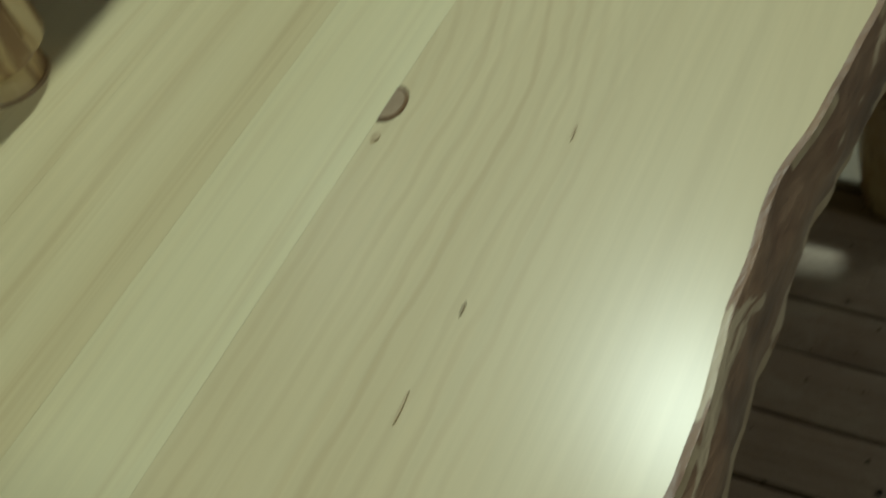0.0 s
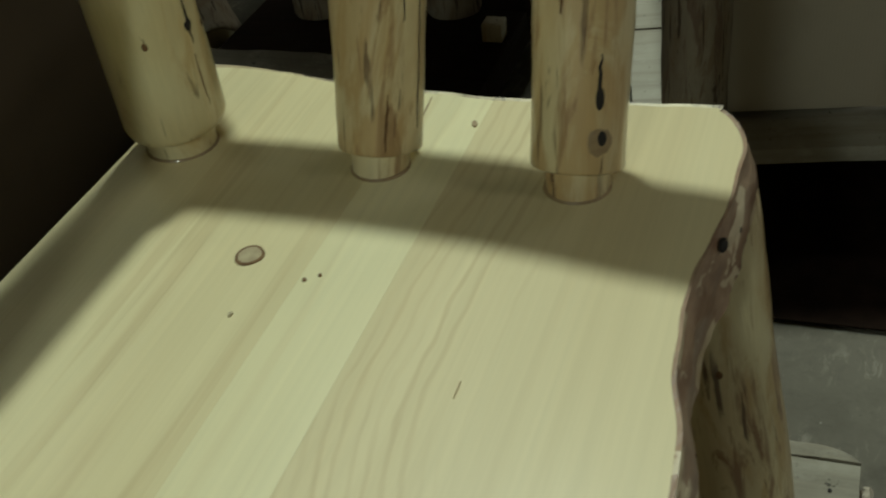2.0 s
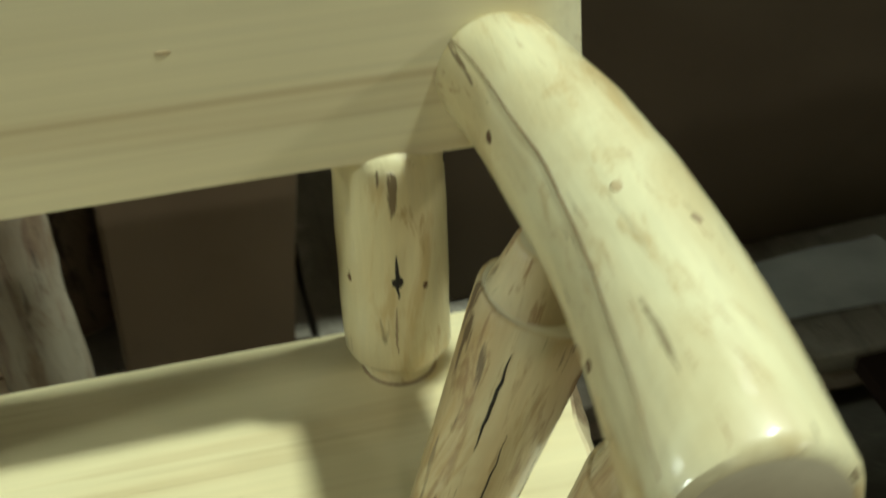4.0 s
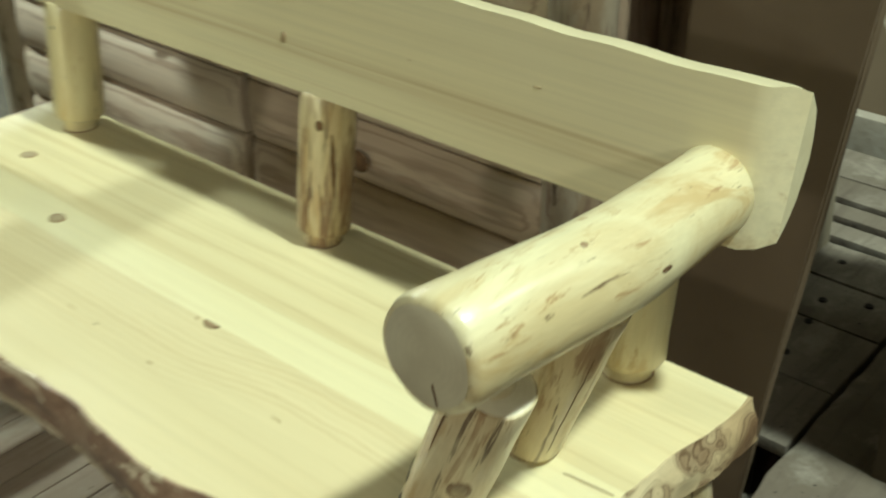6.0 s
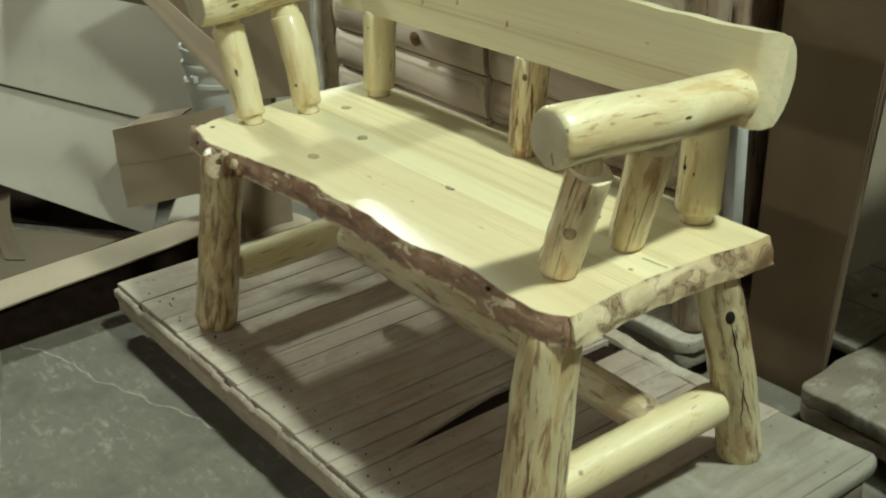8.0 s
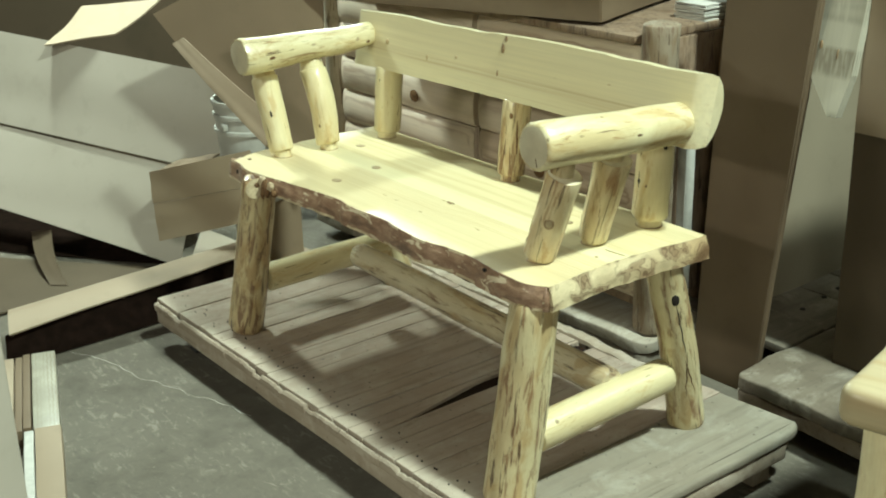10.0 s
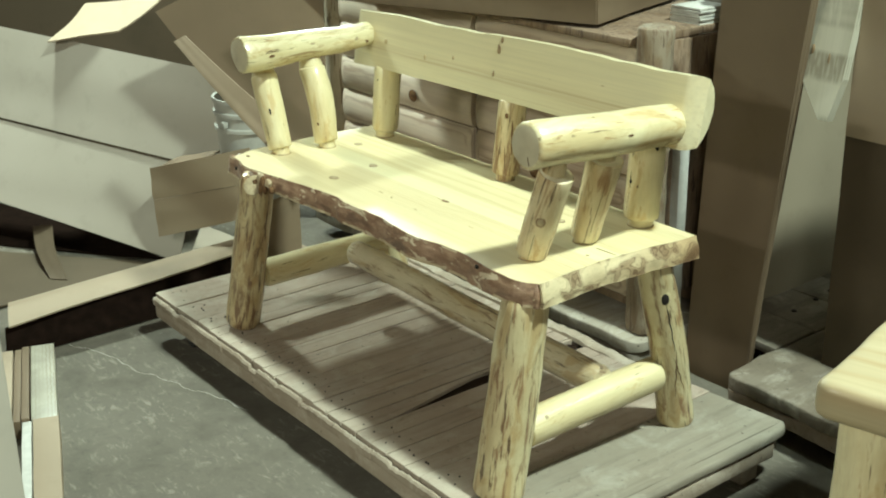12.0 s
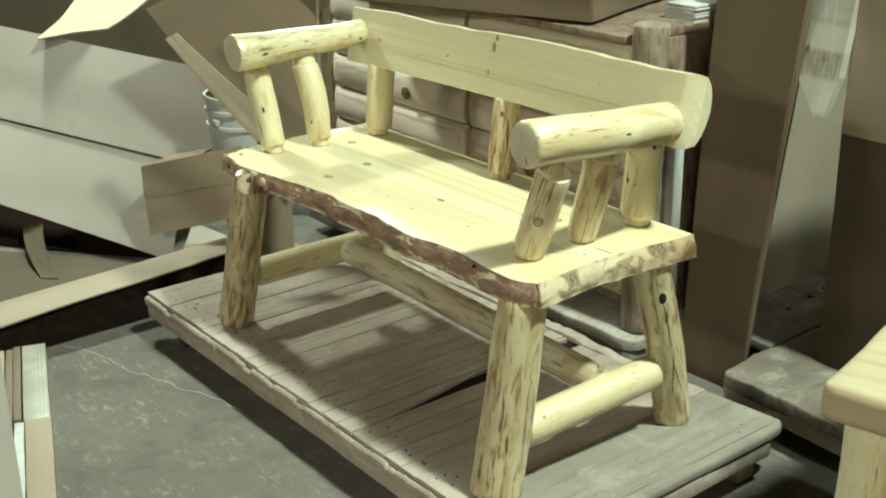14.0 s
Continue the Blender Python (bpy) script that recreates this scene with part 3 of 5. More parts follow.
def rounded_slab(name, a, b, mat, parent, seed, radius=0.04, soft=0.006, rough=0.002, only=None):
    """A slab between corners a and b with rounded corners in plan and softened top edges."""
    bm = bmesh.new()
    block(bm, a, b, 0)
    upright = [e for e in bm.edges if abs(e.verts[0].co.z - e.verts[1].co.z) > 1e-5 and (only is None or only(e.verts[0].co))]
    bmesh.ops.bevel(bm, geom=upright, offset=radius, segments=5, affect="EDGES", profile=0.5)
    flat = [e for e in bm.edges if abs(e.verts[0].co.z - e.verts[1].co.z) < 1e-5]
    bmesh.ops.bevel(bm, geom=flat, offset=soft, segments=3, affect="EDGES", profile=0.5)
    for axis in (0, 1):
        cuts = max(2, int((b[axis] - a[axis]) / 0.032))
        for k in range(1, cuts):
            co, no = [0, 0, 0], [0, 0, 0]
            co[axis], no[axis] = a[axis] + (b[axis] - a[axis]) * k / cuts, 1
            bmesh.ops.bisect_plane(bm, geom=bm.verts[:] + bm.edges[:] + bm.faces[:], plane_co=co, plane_no=no)
    for v in bm.verts:
        v.co += noise.noise_vector(v.co * 9 + Vector((seed * 3.1, seed, 0))) * rough
        v.co += noise.noise_vector(v.co * 33 + Vector((seed, 0, seed))) * rough * 0.45
    return part(name, bm, mat, parent)


def trolley(name, x0, x1, y0, y1, top, widths, plank_mat, rail_mat, label, seed, thick=0.024, ragged=0.0, padded=False):
    """A low wooden furniture trolley with planks across y on rails along x, on four casters."""
    base = thing(name, ((x0 + x1) / 2, (y0 + y1) / 2, 0), label, "trolley")
    x, k = x0, 0
    front = y0 + ragged
    while x < x1 - 0.01 and not padded:
        w = min(widths[k % len(widths)], x1 - x)
        lift = 0.0025 * noise.noise((k * 1.7, seed, 0))
        gap = 0.0011 + 0.0036 * max(0.0, noise.noise((k * 2.9, seed, 11)))
        a = (x + gap, front + (0.003 + ragged * 0.3) * noise.noise((k * 3.3, seed, 4)), top - thick + lift)
        b = (x + w - gap, y1 + 0.006 * noise.noise((k, seed, 7)), top + lift)
        if x + w > x1 - 0.012:
            rounded_slab("plank", a, b, plank_mat, base, seed + k, 0.05, 0.007, 0.0025, lambda p: p.x > x1 - 0.02)
        else:
            plank("plank", a, b, plank_mat, base, seed + k, 0.0014, 0.0022)
        x += w
        k += 1
    if padded:
        rounded_slab("top_board", (x0, y0, top - 0.035), (x1, y1, top), plank_mat, base, seed, 0.04, 0.005, 0.007)
        rounded_slab("under_board", (x0 + 0.006, y0 + 0.006, top - 0.075), (x1 - 0.006, y1 - 0.006, top - 0.038), rail_mat, base, seed + 3, 0.03, 0.004, 0.008)
        for cx in (x0 + 0.13, x1 - 0.13):
            for cy in (y0 + 0.10, y1 - 0.10):
                caster(base, cx, cy, top - 0.074)
        return base
    for a, b in ((y0 + 0.004 - ragged * 0.3, y0 + 0.045), (y1 - 0.045, y1 - 0.004)):
        plank("rail", (x0 + 0.004, a, top - 0.068), (x1 - 0.03, b, top - thick - 0.003), rail_mat, base, seed + 40 + a, 0.006, 0.004)
    if ragged:
        # splintered lip of the front rail, standing a little below the plank ends
        bm = bmesh.new()
        rings = []
        n = 520
        for i in range(n + 1):
            u = x0 + 0.006 + (x1 - x0 - 0.05) * i / n
            chip = math.floor(u / 0.041 + 0.8 * noise.noise((u * 6, seed, 8)))
            deep = max(0.0, noise.noise((chip * 1.37, seed, 6)) - 0.05)
            h = top - 0.006 - 0.024 * deep + 0.0022 * noise.noise((u * 48, seed, 2)) + 0.003 * noise.noise((u * 170, seed, 2))
            o = y0 + 0.003 * noise.noise((u * 14, seed, 3)) + 0.007 * max(0.0, noise.noise((chip * 2.1, seed, 4)))
            back = o + ragged * (0.45 + 0.7 * abs(noise.noise((chip * 0.9, seed, 9)))) + 0.0025 * noise.noise((u * 90, seed, 9))
            rings.append([Vector((u, o - 0.003, top - thick - 0.006)), Vector((u, o - 0.004, h - 0.005)), Vector((u, o, h)), Vector((u, back, h - 0.001)), Vector((u, back - 0.001, top - thick - 0.006))])
        loft(bm, rings)
        part("splintered_lip", bm, rail_mat, base)
    plank("end_rail", (x1 - 0.05, y0 + 0.05, top - 0.064), (x1 - 0.004, y1 - 0.05, top - thick - 0.004), rail_mat, base, seed + 71, 0.006, 0.003)
    plank("cross_rail", (x0 + 0.1, y0 + 0.05, top - 0.062), (x0 + 0.16, y1 - 0.05, top - thick - 0.003), rail_mat, base, seed + 60)
    for cx in (x0 + 0.13, x1 - 0.13):
        for cy in (y0 + 0.055, y1 - 0.08):
            caster(base, cx, cy, top - 0.062)
    return base


# ---- the room ----
def slab(name, a, b, mat, label):
    bm = bmesh.new()
    block(bm, a, b, 0)
    return tagged(part(name, bm, mat, None, "", None, False), label, name.split("_")[0], "", "structure")


slab("floor", (-7, -6, -0.12), (5.5, 4.6, 0), CONCRETE, "grey stained concrete workshop floor")
slab("ceiling", (-7, -6, 5.6), (5.5, 4.6, 5.7), CEILING_PAINT, "plain dull workshop ceiling")
slab("wall_north", (-7, 4.6, -0.12), (5.5, 4.75, 5.7), WALL_PAINT, "plain dull workshop wall")
slab("wall_south", (-7, -6.15, -0.12), (5.5, -6, 5.7), WALL_PAINT, "plain dull workshop wall")
slab("wall_west", (-7.15, -6.15, -0.12), (-7, 4.75, 5.7), WALL_PAINT, "plain dull workshop wall")
slab("wall_east", (5.5, -6.15, -0.12), (5.65, 4.75, 5.7), WALL_PAINT, "plain dull workshop wall")


def floor_crack(x0, y0, x1, y1, width, seed):
    bm = bmesh.new()
    way = Vector((x1 - x0, y1 - y0, 0))
    side = Vector((-way.y, way.x, 0)).normalized()
    last = None
    for k in range(61):
        f = k / 60
        off = 0.030 * noise.noise((f * 4, seed, 0)) + 0.012 * noise.noise((f * 15, seed, 3)) + 0.004 * noise.noise((f * 50, seed, 5))
        p = Vector((x0, y0, 0.0012)) + way * f + side * off
        w = width * (0.35 + abs(noise.noise((f * 22, seed, 8))) * 1.5)
        now = [bm.verts.new(p + side * w), bm.verts.new(p - side * w)]
        if last:
            bm.faces.new((last[0], now[0], now[1], last[1]))
        last = now
    return tagged(part("floor_crack", bm, CRACK_FILL, None), "pale dusty crack in the concrete floor", "crack", "", "structure")


floor_crack(-1.06, -0.52, -0.40, -0.325, 0.0013, 3.3)

# ---- the log bench ----
SEAT_TOP, SEAT_LOW = 0.58, 0.533
FRONT = [(-0.66, -0.165), (-0.645, -0.192), (-0.60, -0.199), (-0.52, -0.214), (-0.45, -0.206), (-0.36, -0.194), (-0.19, -0.172), (-0.143, -0.180),
         (-0.06, -0.177), (0.0, -0.177), (0.05, -0.183), (0.105, -0.189), (0.125, -0.191), (0.163, -0.187), (0.209, -0.177), (0.288, -0.175),
         (0.346, -0.182), (0.40, -0.186), (0.44, -0.186), (0.475, -0.175), (0.5, -0.155)]


def smooth_line(points, x):
    """Cubic reading between the points of a line y(x)."""
    for k in range(len(points) - 1):
        if x <= points[k + 1][0] or k == len(points) - 2:
            break
    p = [points[min(max(k + d, 0), len(points) - 1)] for d in (-1, 0, 1, 2)]
    h = p[2][0] - p[1][0]
    t = min(max((x - p[1][0]) / h, 0), 1)
    m1 = (p[2][1] - p[0][1]) / max(p[2][0] - p[0][0], 1e-6) * h
    m2 = (p[3][1] - p[1][1]) / max(p[3][0] - p[1][0], 1e-6) * h
    return (2 * t**3 - 3 * t**2 + 1) * p[1][1] + (t**3 - 2 * t**2 + t) * m1 + (3 * t**2 - 2 * t**3) * p[2][1] + (t**3 - t**2) * m2


def front_y(x):
    return smooth_line(FRONT, x) + 0.0022 * noise.noise((x * 30, 1.5, 0))


def right_x(y):
    return 0.489 + 0.013 * max(0.0, min(1.0, (y - 0.08) / 0.14)) + 0.006 * noise.noise((y * 11, 4.4, 0)) + 0.002 * noise.noise((y * 45, 2, 0)) + 0.006 * math.sin(y * 9 - 1.9)


def left_x(y):
    return -0.646 + 0.028 * max(0.0, min(1.0, (-0.11 - y) / 0.07)) ** 2 + 0.007 * noise.noise((y * 10, 8.4, 0)) + 0.002 * noise.noise((y * 45, 6, 0))


def bark_share(x):
    """How much of the seat's thickness the bark covers; the underside is hewn away behind it."""
    return smooth_line([(-0.64, 0.96), (-0.50, 0.88), (-0.40, 0.86), (-0.25, 0.95), (-0.10, 1.0), (0.49, 1.0)], x)


bench = thing("log_bench", (-0.08, 0.03, 0.13), "varnished pine log bench with live-edge seat on a wooden trolley", "bench")


def seat_board(y_low, y_high, seed, shade):
    """One glued board of the seat; the first follows the live front edge."""
    bm = bmesh.new()
    cols, rows = 96, 6
    tops = []
    for i in range(cols + 1):
        u = i / cols
        row = []
        for j in range(rows + 1):
            v = j / rows
            guess = -0.64 + 1.13 * u
            ya = front_y(guess) if y_low is None else y_low
            y = ya + (y_high - ya) * v
            x = left_x(y) + (right_x(y) - left_x(y)) * u
            if y_low is None:
                ya = front_y(x)
                y = ya + (y_high - ya) * v
            row.append((x, y))
        tops.append(row)
    faces = []
    for z in (SEAT_TOP, SEAT_LOW):
        grid = []
        for row in tops:
            line = []
            for k, (x, y) in enumerate(row):
                dz = 0.0006 * noise.noise((x * 4, y * 9, 1)) if z == SEAT_TOP else 0
                eased = 0.0001 if z == SEAT_TOP and (k == 0 or k == rows) else 0
                if z == SEAT_LOW and k == 0 and y_low is None:
                    eased = -0.047 * (1 - bark_share(x)) - 0.002
                line.append(bm.verts.new((x, y + (0.00005 if k == 0 else -0.00005 if k == rows else 0), z + dz - eased)))
            grid.append(line)
        faces.append(grid)
        for i in range(cols):
            for j in range(rows):
                bm.faces.new((grid[i][j], grid[i + 1][j], grid[i + 1][j + 1], grid[i][j + 1]))
    f, g = faces
    rim = [(i, 0) for i in range(cols)] + [(cols, j) for j in range(rows)] + [(i, rows) for i in range(cols, 0, -1)] + [(0, j) for j in range(rows, 0, -1)]
    for (i, j), (k, l) in zip(rim, rim[1:] + rim[:1]):
        bm.faces.new((f[i][j], g[i][j], g[k][l], f[k][l]))
    return part("seat_board", bm, shade, bench)


BOARDS = [seat_board(None, 0.0, 1, SEAT_FRONT), seat_board(0.0, 0.058, 2, SEAT_CREAM), seat_board(0.058, 0.136, 3, SEAT_MIDDLE), seat_board(0.136, 0.25, 4, SEAT_MIDDLE)]


def edge_strip(name, line, out, mat, label, seed, depth=0.02, rag=0.006, share=None):
    """A rough strip down the seat's edge: line gives the top edge, out the way outward."""
    bm = bmesh.new()
    rings = []
    levels = [(0.0005, 0.0), (-0.004, 0.25), (-0.012, 0.62), (-0.022, 0.9), (-0.032, 1.05), (-0.0405, 1.05), (-0.0455, 1.10), (-0.047, 0.82)]
    for p, o in zip(line, out):
        ring = []
        q = share(p.x) if share else 1.0
        for k, (dz, f) in enumerate(levels):
            dz *= q
            n = noise.noise((p.x * 26 + seed, p.y * 26, dz * 60)) + 0.5 * noise.noise((p.x * 70, p.y * 70 + seed, dz * 150))
            d = depth * f * (1 + 0.35 * noise.noise((p.x * 7, p.y * 7, seed))) + (rag * n * min(1, f * 1.4))
            ring.append(p + o * max(d, 0.0012) + Vector((0, 0, dz + (0.0015 * n if k == len(levels) - 1 else 0))))
        ring += [p + Vector((0, 0, -0.0465 * q)) - o * 0.012, p - o * 0.012 + Vector((0, 0, -0.002))]
        rings.append(ring)
    loft(bm, rings)
    if share:
        # bare wood shows along the torn foot of the bark, and here and there at its upper rim
        bm.faces.ensure_lookup_table()
        n = len(rings[0])
        for i, p in enumerate(line[:-1]):
            for k in (5, 6) + ((0,) if noise.noise((p.x * 19, seed, 5)) > 0.12 else ()):
                if k != 5 or noise.noise((p.x * 23, seed, 2)) > -0.1:
                    bm.faces[i * n + k].material_index = 1
    return part(name, bm, mat, bench, label)


xs = [-0.640 + 1.127 * k / 150 for k in range(151)]
edge_strip("live_edge", [Vector((x, front_y(x), SEAT_TOP)) for x in xs], [Vector((0, -1, 0))] * 151, [BARK, BARE], "reddish bark edge with bare cream patches", 2.2, 0.009, 0.0035, bark_share)
corner = Vector((0.487, front_y(0.487), SEAT_TOP))
edge_strip("live_edge", [corner] * 9, [Vector((math.sin(radians(11.25 * k)), -math.cos(radians(11.25 * k)), 0)) for k in range(9)], BARK, "", 2.2, 0.009, 0.0035)
ys = [-0.166 + 0.416 * k / 70 for k in range(71)]
edge_strip("end_edge", [Vector((right_x(y), y, SEAT_TOP)) for y in ys], [Vector((1, 0, 0))] * 71, END_EDGE, "hewn scorched end edge", 5.1, 0.013, 0.0030)
ys = [-0.19 + 0.44 * k / 70 for k in range(71)]
edge_strip("end_edge", [Vector((left_x(y), y, SEAT_TOP)) for y in ys], [Vector((-1, 0, 0))] * 71, END_EDGE, "hewn end edge", 7.7, 0.010, 0.005)


def edge_hole(x, z, size):
    """A dark knot hole in the bark of the front edge."""
    bm = bmesh.new()
    bmesh.ops.create_uvsphere(bm, u_segments=14, v_segments=8, radius=1)
    for v in bm.verts:
        v.co *= 1 + 0.2 * noise.noise(v.co * 2)
    bm.transform(Matrix.Translation((x, front_y(x) - 0.0055, z)) @ Matrix.Diagonal((size * 1.3, 0.003, size, 1)))
    part("knot_hole", bm, BLACK, bench)


edge_hole(0.337, 0.573, 0.0042)
edge_hole(0.372, 0.560, 0.0028)
edge_hole(-0.583, 0.560, 0.0060)


def bark_lump(name, at, size, mat, seed, tilt=0.0):
    """A rough swelling or flake of bark on the seat's edge."""
    bm = bmesh.new()
    bmesh.ops.create_icosphere(bm, subdivisions=3, radius=1)
    for v in bm.verts:
        v.co *= 1 + 0.30 * noise.noise(v.co * 1.7 + Vector((seed, 0, 0))) + 0.12 * noise.noise(v.co * 5 + Vector((0, seed, 0)))
    bm.transform(Matrix.Translation(at) @ Matrix.Rotation(tilt, 4, "Y") @ Matrix.Diagonal((*size, 1)))
    part(name, bm, mat, bench)


bark_lump("bark_lump", (-0.628, -0.176, 0.560), (0.024, 0.016, 0.017), BARK_PINK, 1.3)
bark_lump("bark_lump", (-0.592, -0.196, 0.549), (0.026, 0.012, 0.022), BARK_PINK, 4.1, 0.3)
bark_lump("bark_flake", (-0.452, -0.214, 0.566), (0.014, 0.007, 0.017), BARE, 7.3, 0.4)
bark_lump("bark_flake", (-0.432, -0.217, 0.556), (0.010, 0.007, 0.021), KNOT, 2.9, -0.2)
bark_lump("bark_flake", (-0.415, -0.214, 0.563), (0.011, 0.007, 0.012), BARE, 5.7, 0.7)
bark_lump("bark_flake", (-0.405, -0.213, 0.548), (0.009, 0.006, 0.010), KNOT, 9.7, 0.2)


def seat_knot(board, x, y, rx, ry, mat, turn=0.0, rim=None, cut=9.0, core=0.74):
    """A flush oval knot in a seat board, with a darker rim where it has one."""
    for name, f, z, m in ((("knot_rim", 1.0, 0.0, rim),) if rim else ()) + (("knot", core if rim else 1.0, 0.0002, mat),):
        bm = bmesh.new()
        ring = []
        for k in range(20):
            a = 2 * math.pi * k / 20
            w = f * (1 + 0.10 * noise.noise((math.cos(a) * 0.8 + x * 40, math.sin(a) * 0.8, y * 40)))
            p = Matrix.Rotation(radians(turn), 2) @ Vector((rx * w * math.cos(a), ry * w * math.sin(a)))
            p.y = min(p.y, cut)
            ring.append(p)
        top = [bm.verts.new((x + p.x * 0.9, y + p.y * 0.9, SEAT_TOP + 0.0008 + z)) for p in ring]
        low = [bm.verts.new((x + p.x, y + p.y, SEAT_TOP - 0.002)) for p in ring]
        bm.faces.new(top)
        for k in range(20):
            bm.faces.new((low[k], low[(k + 1) % 20], top[(k + 1) % 20], top[k]))
        part(name, bm, m, board)


seat_knot(BOARDS[2], -0.510, 0.106, 0.013, 0.011, KNOT_GREY, 10, KNOT_RIM)
seat_knot(BOARDS[1], -0.327, 0.027, 0.013, 0.011, KNOT_GREY, 0, KNOT_RIM)
seat_knot(BOARDS[0], -0.306, -0.099, 0.015, 0.011, KNOT_GREY, 0, KNOT_RIM)
seat_knot(BOARDS[0], 0.0, -0.0012, 0.0128, 0.0086, KNOT_RIM, 0, KNOT, 0.001, 0.84)
seat_knot(BOARDS[0], -0.021, -0.0045, 0.0030, 0.0020, KNOT_FAINT)
seat_knot(BOARDS[2], 0.263, 0.099, 0.0115, 0.010, KNOT_GREY, 0, KNOT, 9.0, 0.80)
seat_knot(BOARDS[2], 0.206, 0.085, 0.0022, 0.0014, KNOT_GREY)
seat_knot(BOARDS[1], 0.246, 0.054, 0.0018, 0.0014, KNOT)
seat_knot(BOARDS[1], 0.252, 0.046, 0.0014, 0.0012, KNOT)
seat_knot(BOARDS[1], 0.442, 0.004, 0.0045, 0.0022, KNOT_RIM, 20)
seat_knot(BOARDS[0], 0.172, -0.068, 0.008, 0.0004, KNOT_FAINT)
seat_knot(BOARDS[0], 0.006, -0.088, 0.005, 0.0005, KNOT_FAINT, 6)
seat_knot(BOARDS[0], -0.095, -0.081, 0.004, 0.0007, KNOT_GREY, 5)
seat_knot(BOARDS[0], -0.143, -0.078, 0.008, 0.0006, KNOT_FAINT, 3)
seat_knot(BOARDS[0], -0.60, -0.165, 0.007, 0.005, KNOT)
seat_knot(BOARDS[1], 0.45, 0.046, 0.028, 0.0005, KNOT_RIM, 4)


def backrest():
    """Half-round slab: flat face to the front, bark-side curve behind, hewn ends."""
    bm = bmesh.new()
    rings = []
    n = 90
    for i in range(n + 1):
        u = i / n
        x = -0.682 + 1.196 * u
        top = 0.897 + 0.010 * noise.noise((x * 3.3, 5.5, 0)) + 0.003 * noise.noise((x * 14, 2.5, 0)) + 0.008 * u
        low = 0.757 + 0.004 * noise.noise((x * 4, 9.5, 0)) + 0.006 * math.sin(math.pi * u) + 0.008 * u
        end = min(u, 1 - u) * 1.196
        cut = 0.024 * max(0, 1 - end / 0.028)
        shrink = 0.006 * max(0, 1 - end / 0.012)
        lean = 0.028
        ring = []
        for k in range(7):
            f = k / 6
            ring.append(Vector((x, 0.196 + lean * f + cut, low + shrink + (top - low - 2 * shrink) * f)))
        for k in range(1, 12):
            a = math.pi * k / 12
            deep = (0.052 - cut * 0.3) * math.sin(a) ** 0.8 * (1 + 0.08 * noise.noise((x * 6, k * 0.4, 3)))
            f = 0.5 + 0.5 * math.cos(a)
            ring.append(Vector((x, 0.196 + lean * f + max(0.006 + deep, cut + 0.005 * math.sin(a)), low + shrink + (top - low - 2 * shrink) * f)))
        rings.append(ring)
    loft(bm, rings, True, 1)
    return part("backrest", bm, [BACK_PINE, BACK_END], bench, "half-round pine slab with wavy top edge")


back = backrest()
for x, z, rx, rz in ((-0.072, 0.893, 0.006, 0.012), (-0.078, 0.868, 0.007, 0.020), (-0.086, 0.815, 0.004, 0.012), (-0.35, 0.815, 0.004, 0.009), (-0.24, 0.832, 0.005, 0.006), (-0.52, 0.83, 0.008, 0.008), (0.10, 0.838, 0.007, 0.002), (0.26, 0.85, 0.008, 0.002)):
    bm = bmesh.new()
    bmesh.ops.create_uvsphere(bm, u_segments=12, v_segments=6, radius=1)
    bm.transform(Matrix.Translation((x, 0.1968 + 0.028 * (z - 0.762) / 0.14, z)) @ Matrix.Diagonal((rx, 0.0022, rz, 1)))
    part("knot", bm, KNOT_RIM if -0.1 < x < 0 else KNOT_FAINT, back)

arm = Log((0.446, -0.161, 0.831), (0.455, 0.212, 0.808), 0.0445, 0.0400, 3, (0.014, 0, 0.004), 0.05, 0.007)
arm_r = arm.build("armrest", [LOG_LIGHT, LOG_END], bench, "pale peeled log armrest with long drying crack")
inner = arm.side(-1, 0, 0.75)
arm.crack(arm_r, 0.03, 0.97, inner - 0.05, inner + 0.10, 0.0012, KNOT)
arm.knot(arm_r, 0.36, arm.side(0.35, 0, 1), 0.0035, KNOT_RIM)
arm.knot(arm_r, 0.25, arm.side(-1, 0, 0.05), 0.0045, KNOT)
arm.knot(arm_r, 0.30, arm.side(-1, 0, -0.15), 0.004, KNOT_RIM, 2.2)
arm.knot(arm_r, 0.45, arm.side(-0.3, 0, 1), 0.004, KNOT_FAINT)
arm.knot(arm_r, 0.75, arm.side(-1, 0, 0.2), 0.004, KNOT, 2.0)
arm.knot(arm_r, 0.55, arm.side(1, 0, 0.1), 0.003, KNOT, 3.0)
arm.crack(arm_r, 0.0, 0.06, arm.side(0.35, 0, -1), arm.side(0.4, 0, -1), 0.0014, KNOT)
bm = bmesh.new()
block(bm, (-0.0009, 0.020, -0.0006), (0.0009, 0.0365, 0.010), 0.0004)
part("end_split", bm, KNOT, arm_r, "", arm.m @ Matrix.Rotation(arm.side(0.35, 0, -1) - math.pi / 2, 4, "Z"))
arm = Log((-0.600, -0.170, 0.836), (-0.598, 0.212, 0.842), 0.0450, 0.029, 14, (0, -0.004), 0.10, 0.006)
arm_l = arm.build("armrest", [LOG_MOTTLED, LOG_END], bench, "pale knobbly peeled log armrest")
arm.knot(arm_l, 0.17, arm.side(1, 0, -0.1), 0.006, KNOT, 2.5)
arm.knot(arm_l, 0.5, arm.side(1, 0, 0.2), 0.005, KNOT_GREY, 2.0)
arm.knot(arm_l, 0.84, arm.side(1, 0, 0.1), 0.008, KNOT_GREY, 1.2)
arm.knot(arm_l, 0.93, arm.side(0.8, -0.2, -0.4), 0.006, KNOT)


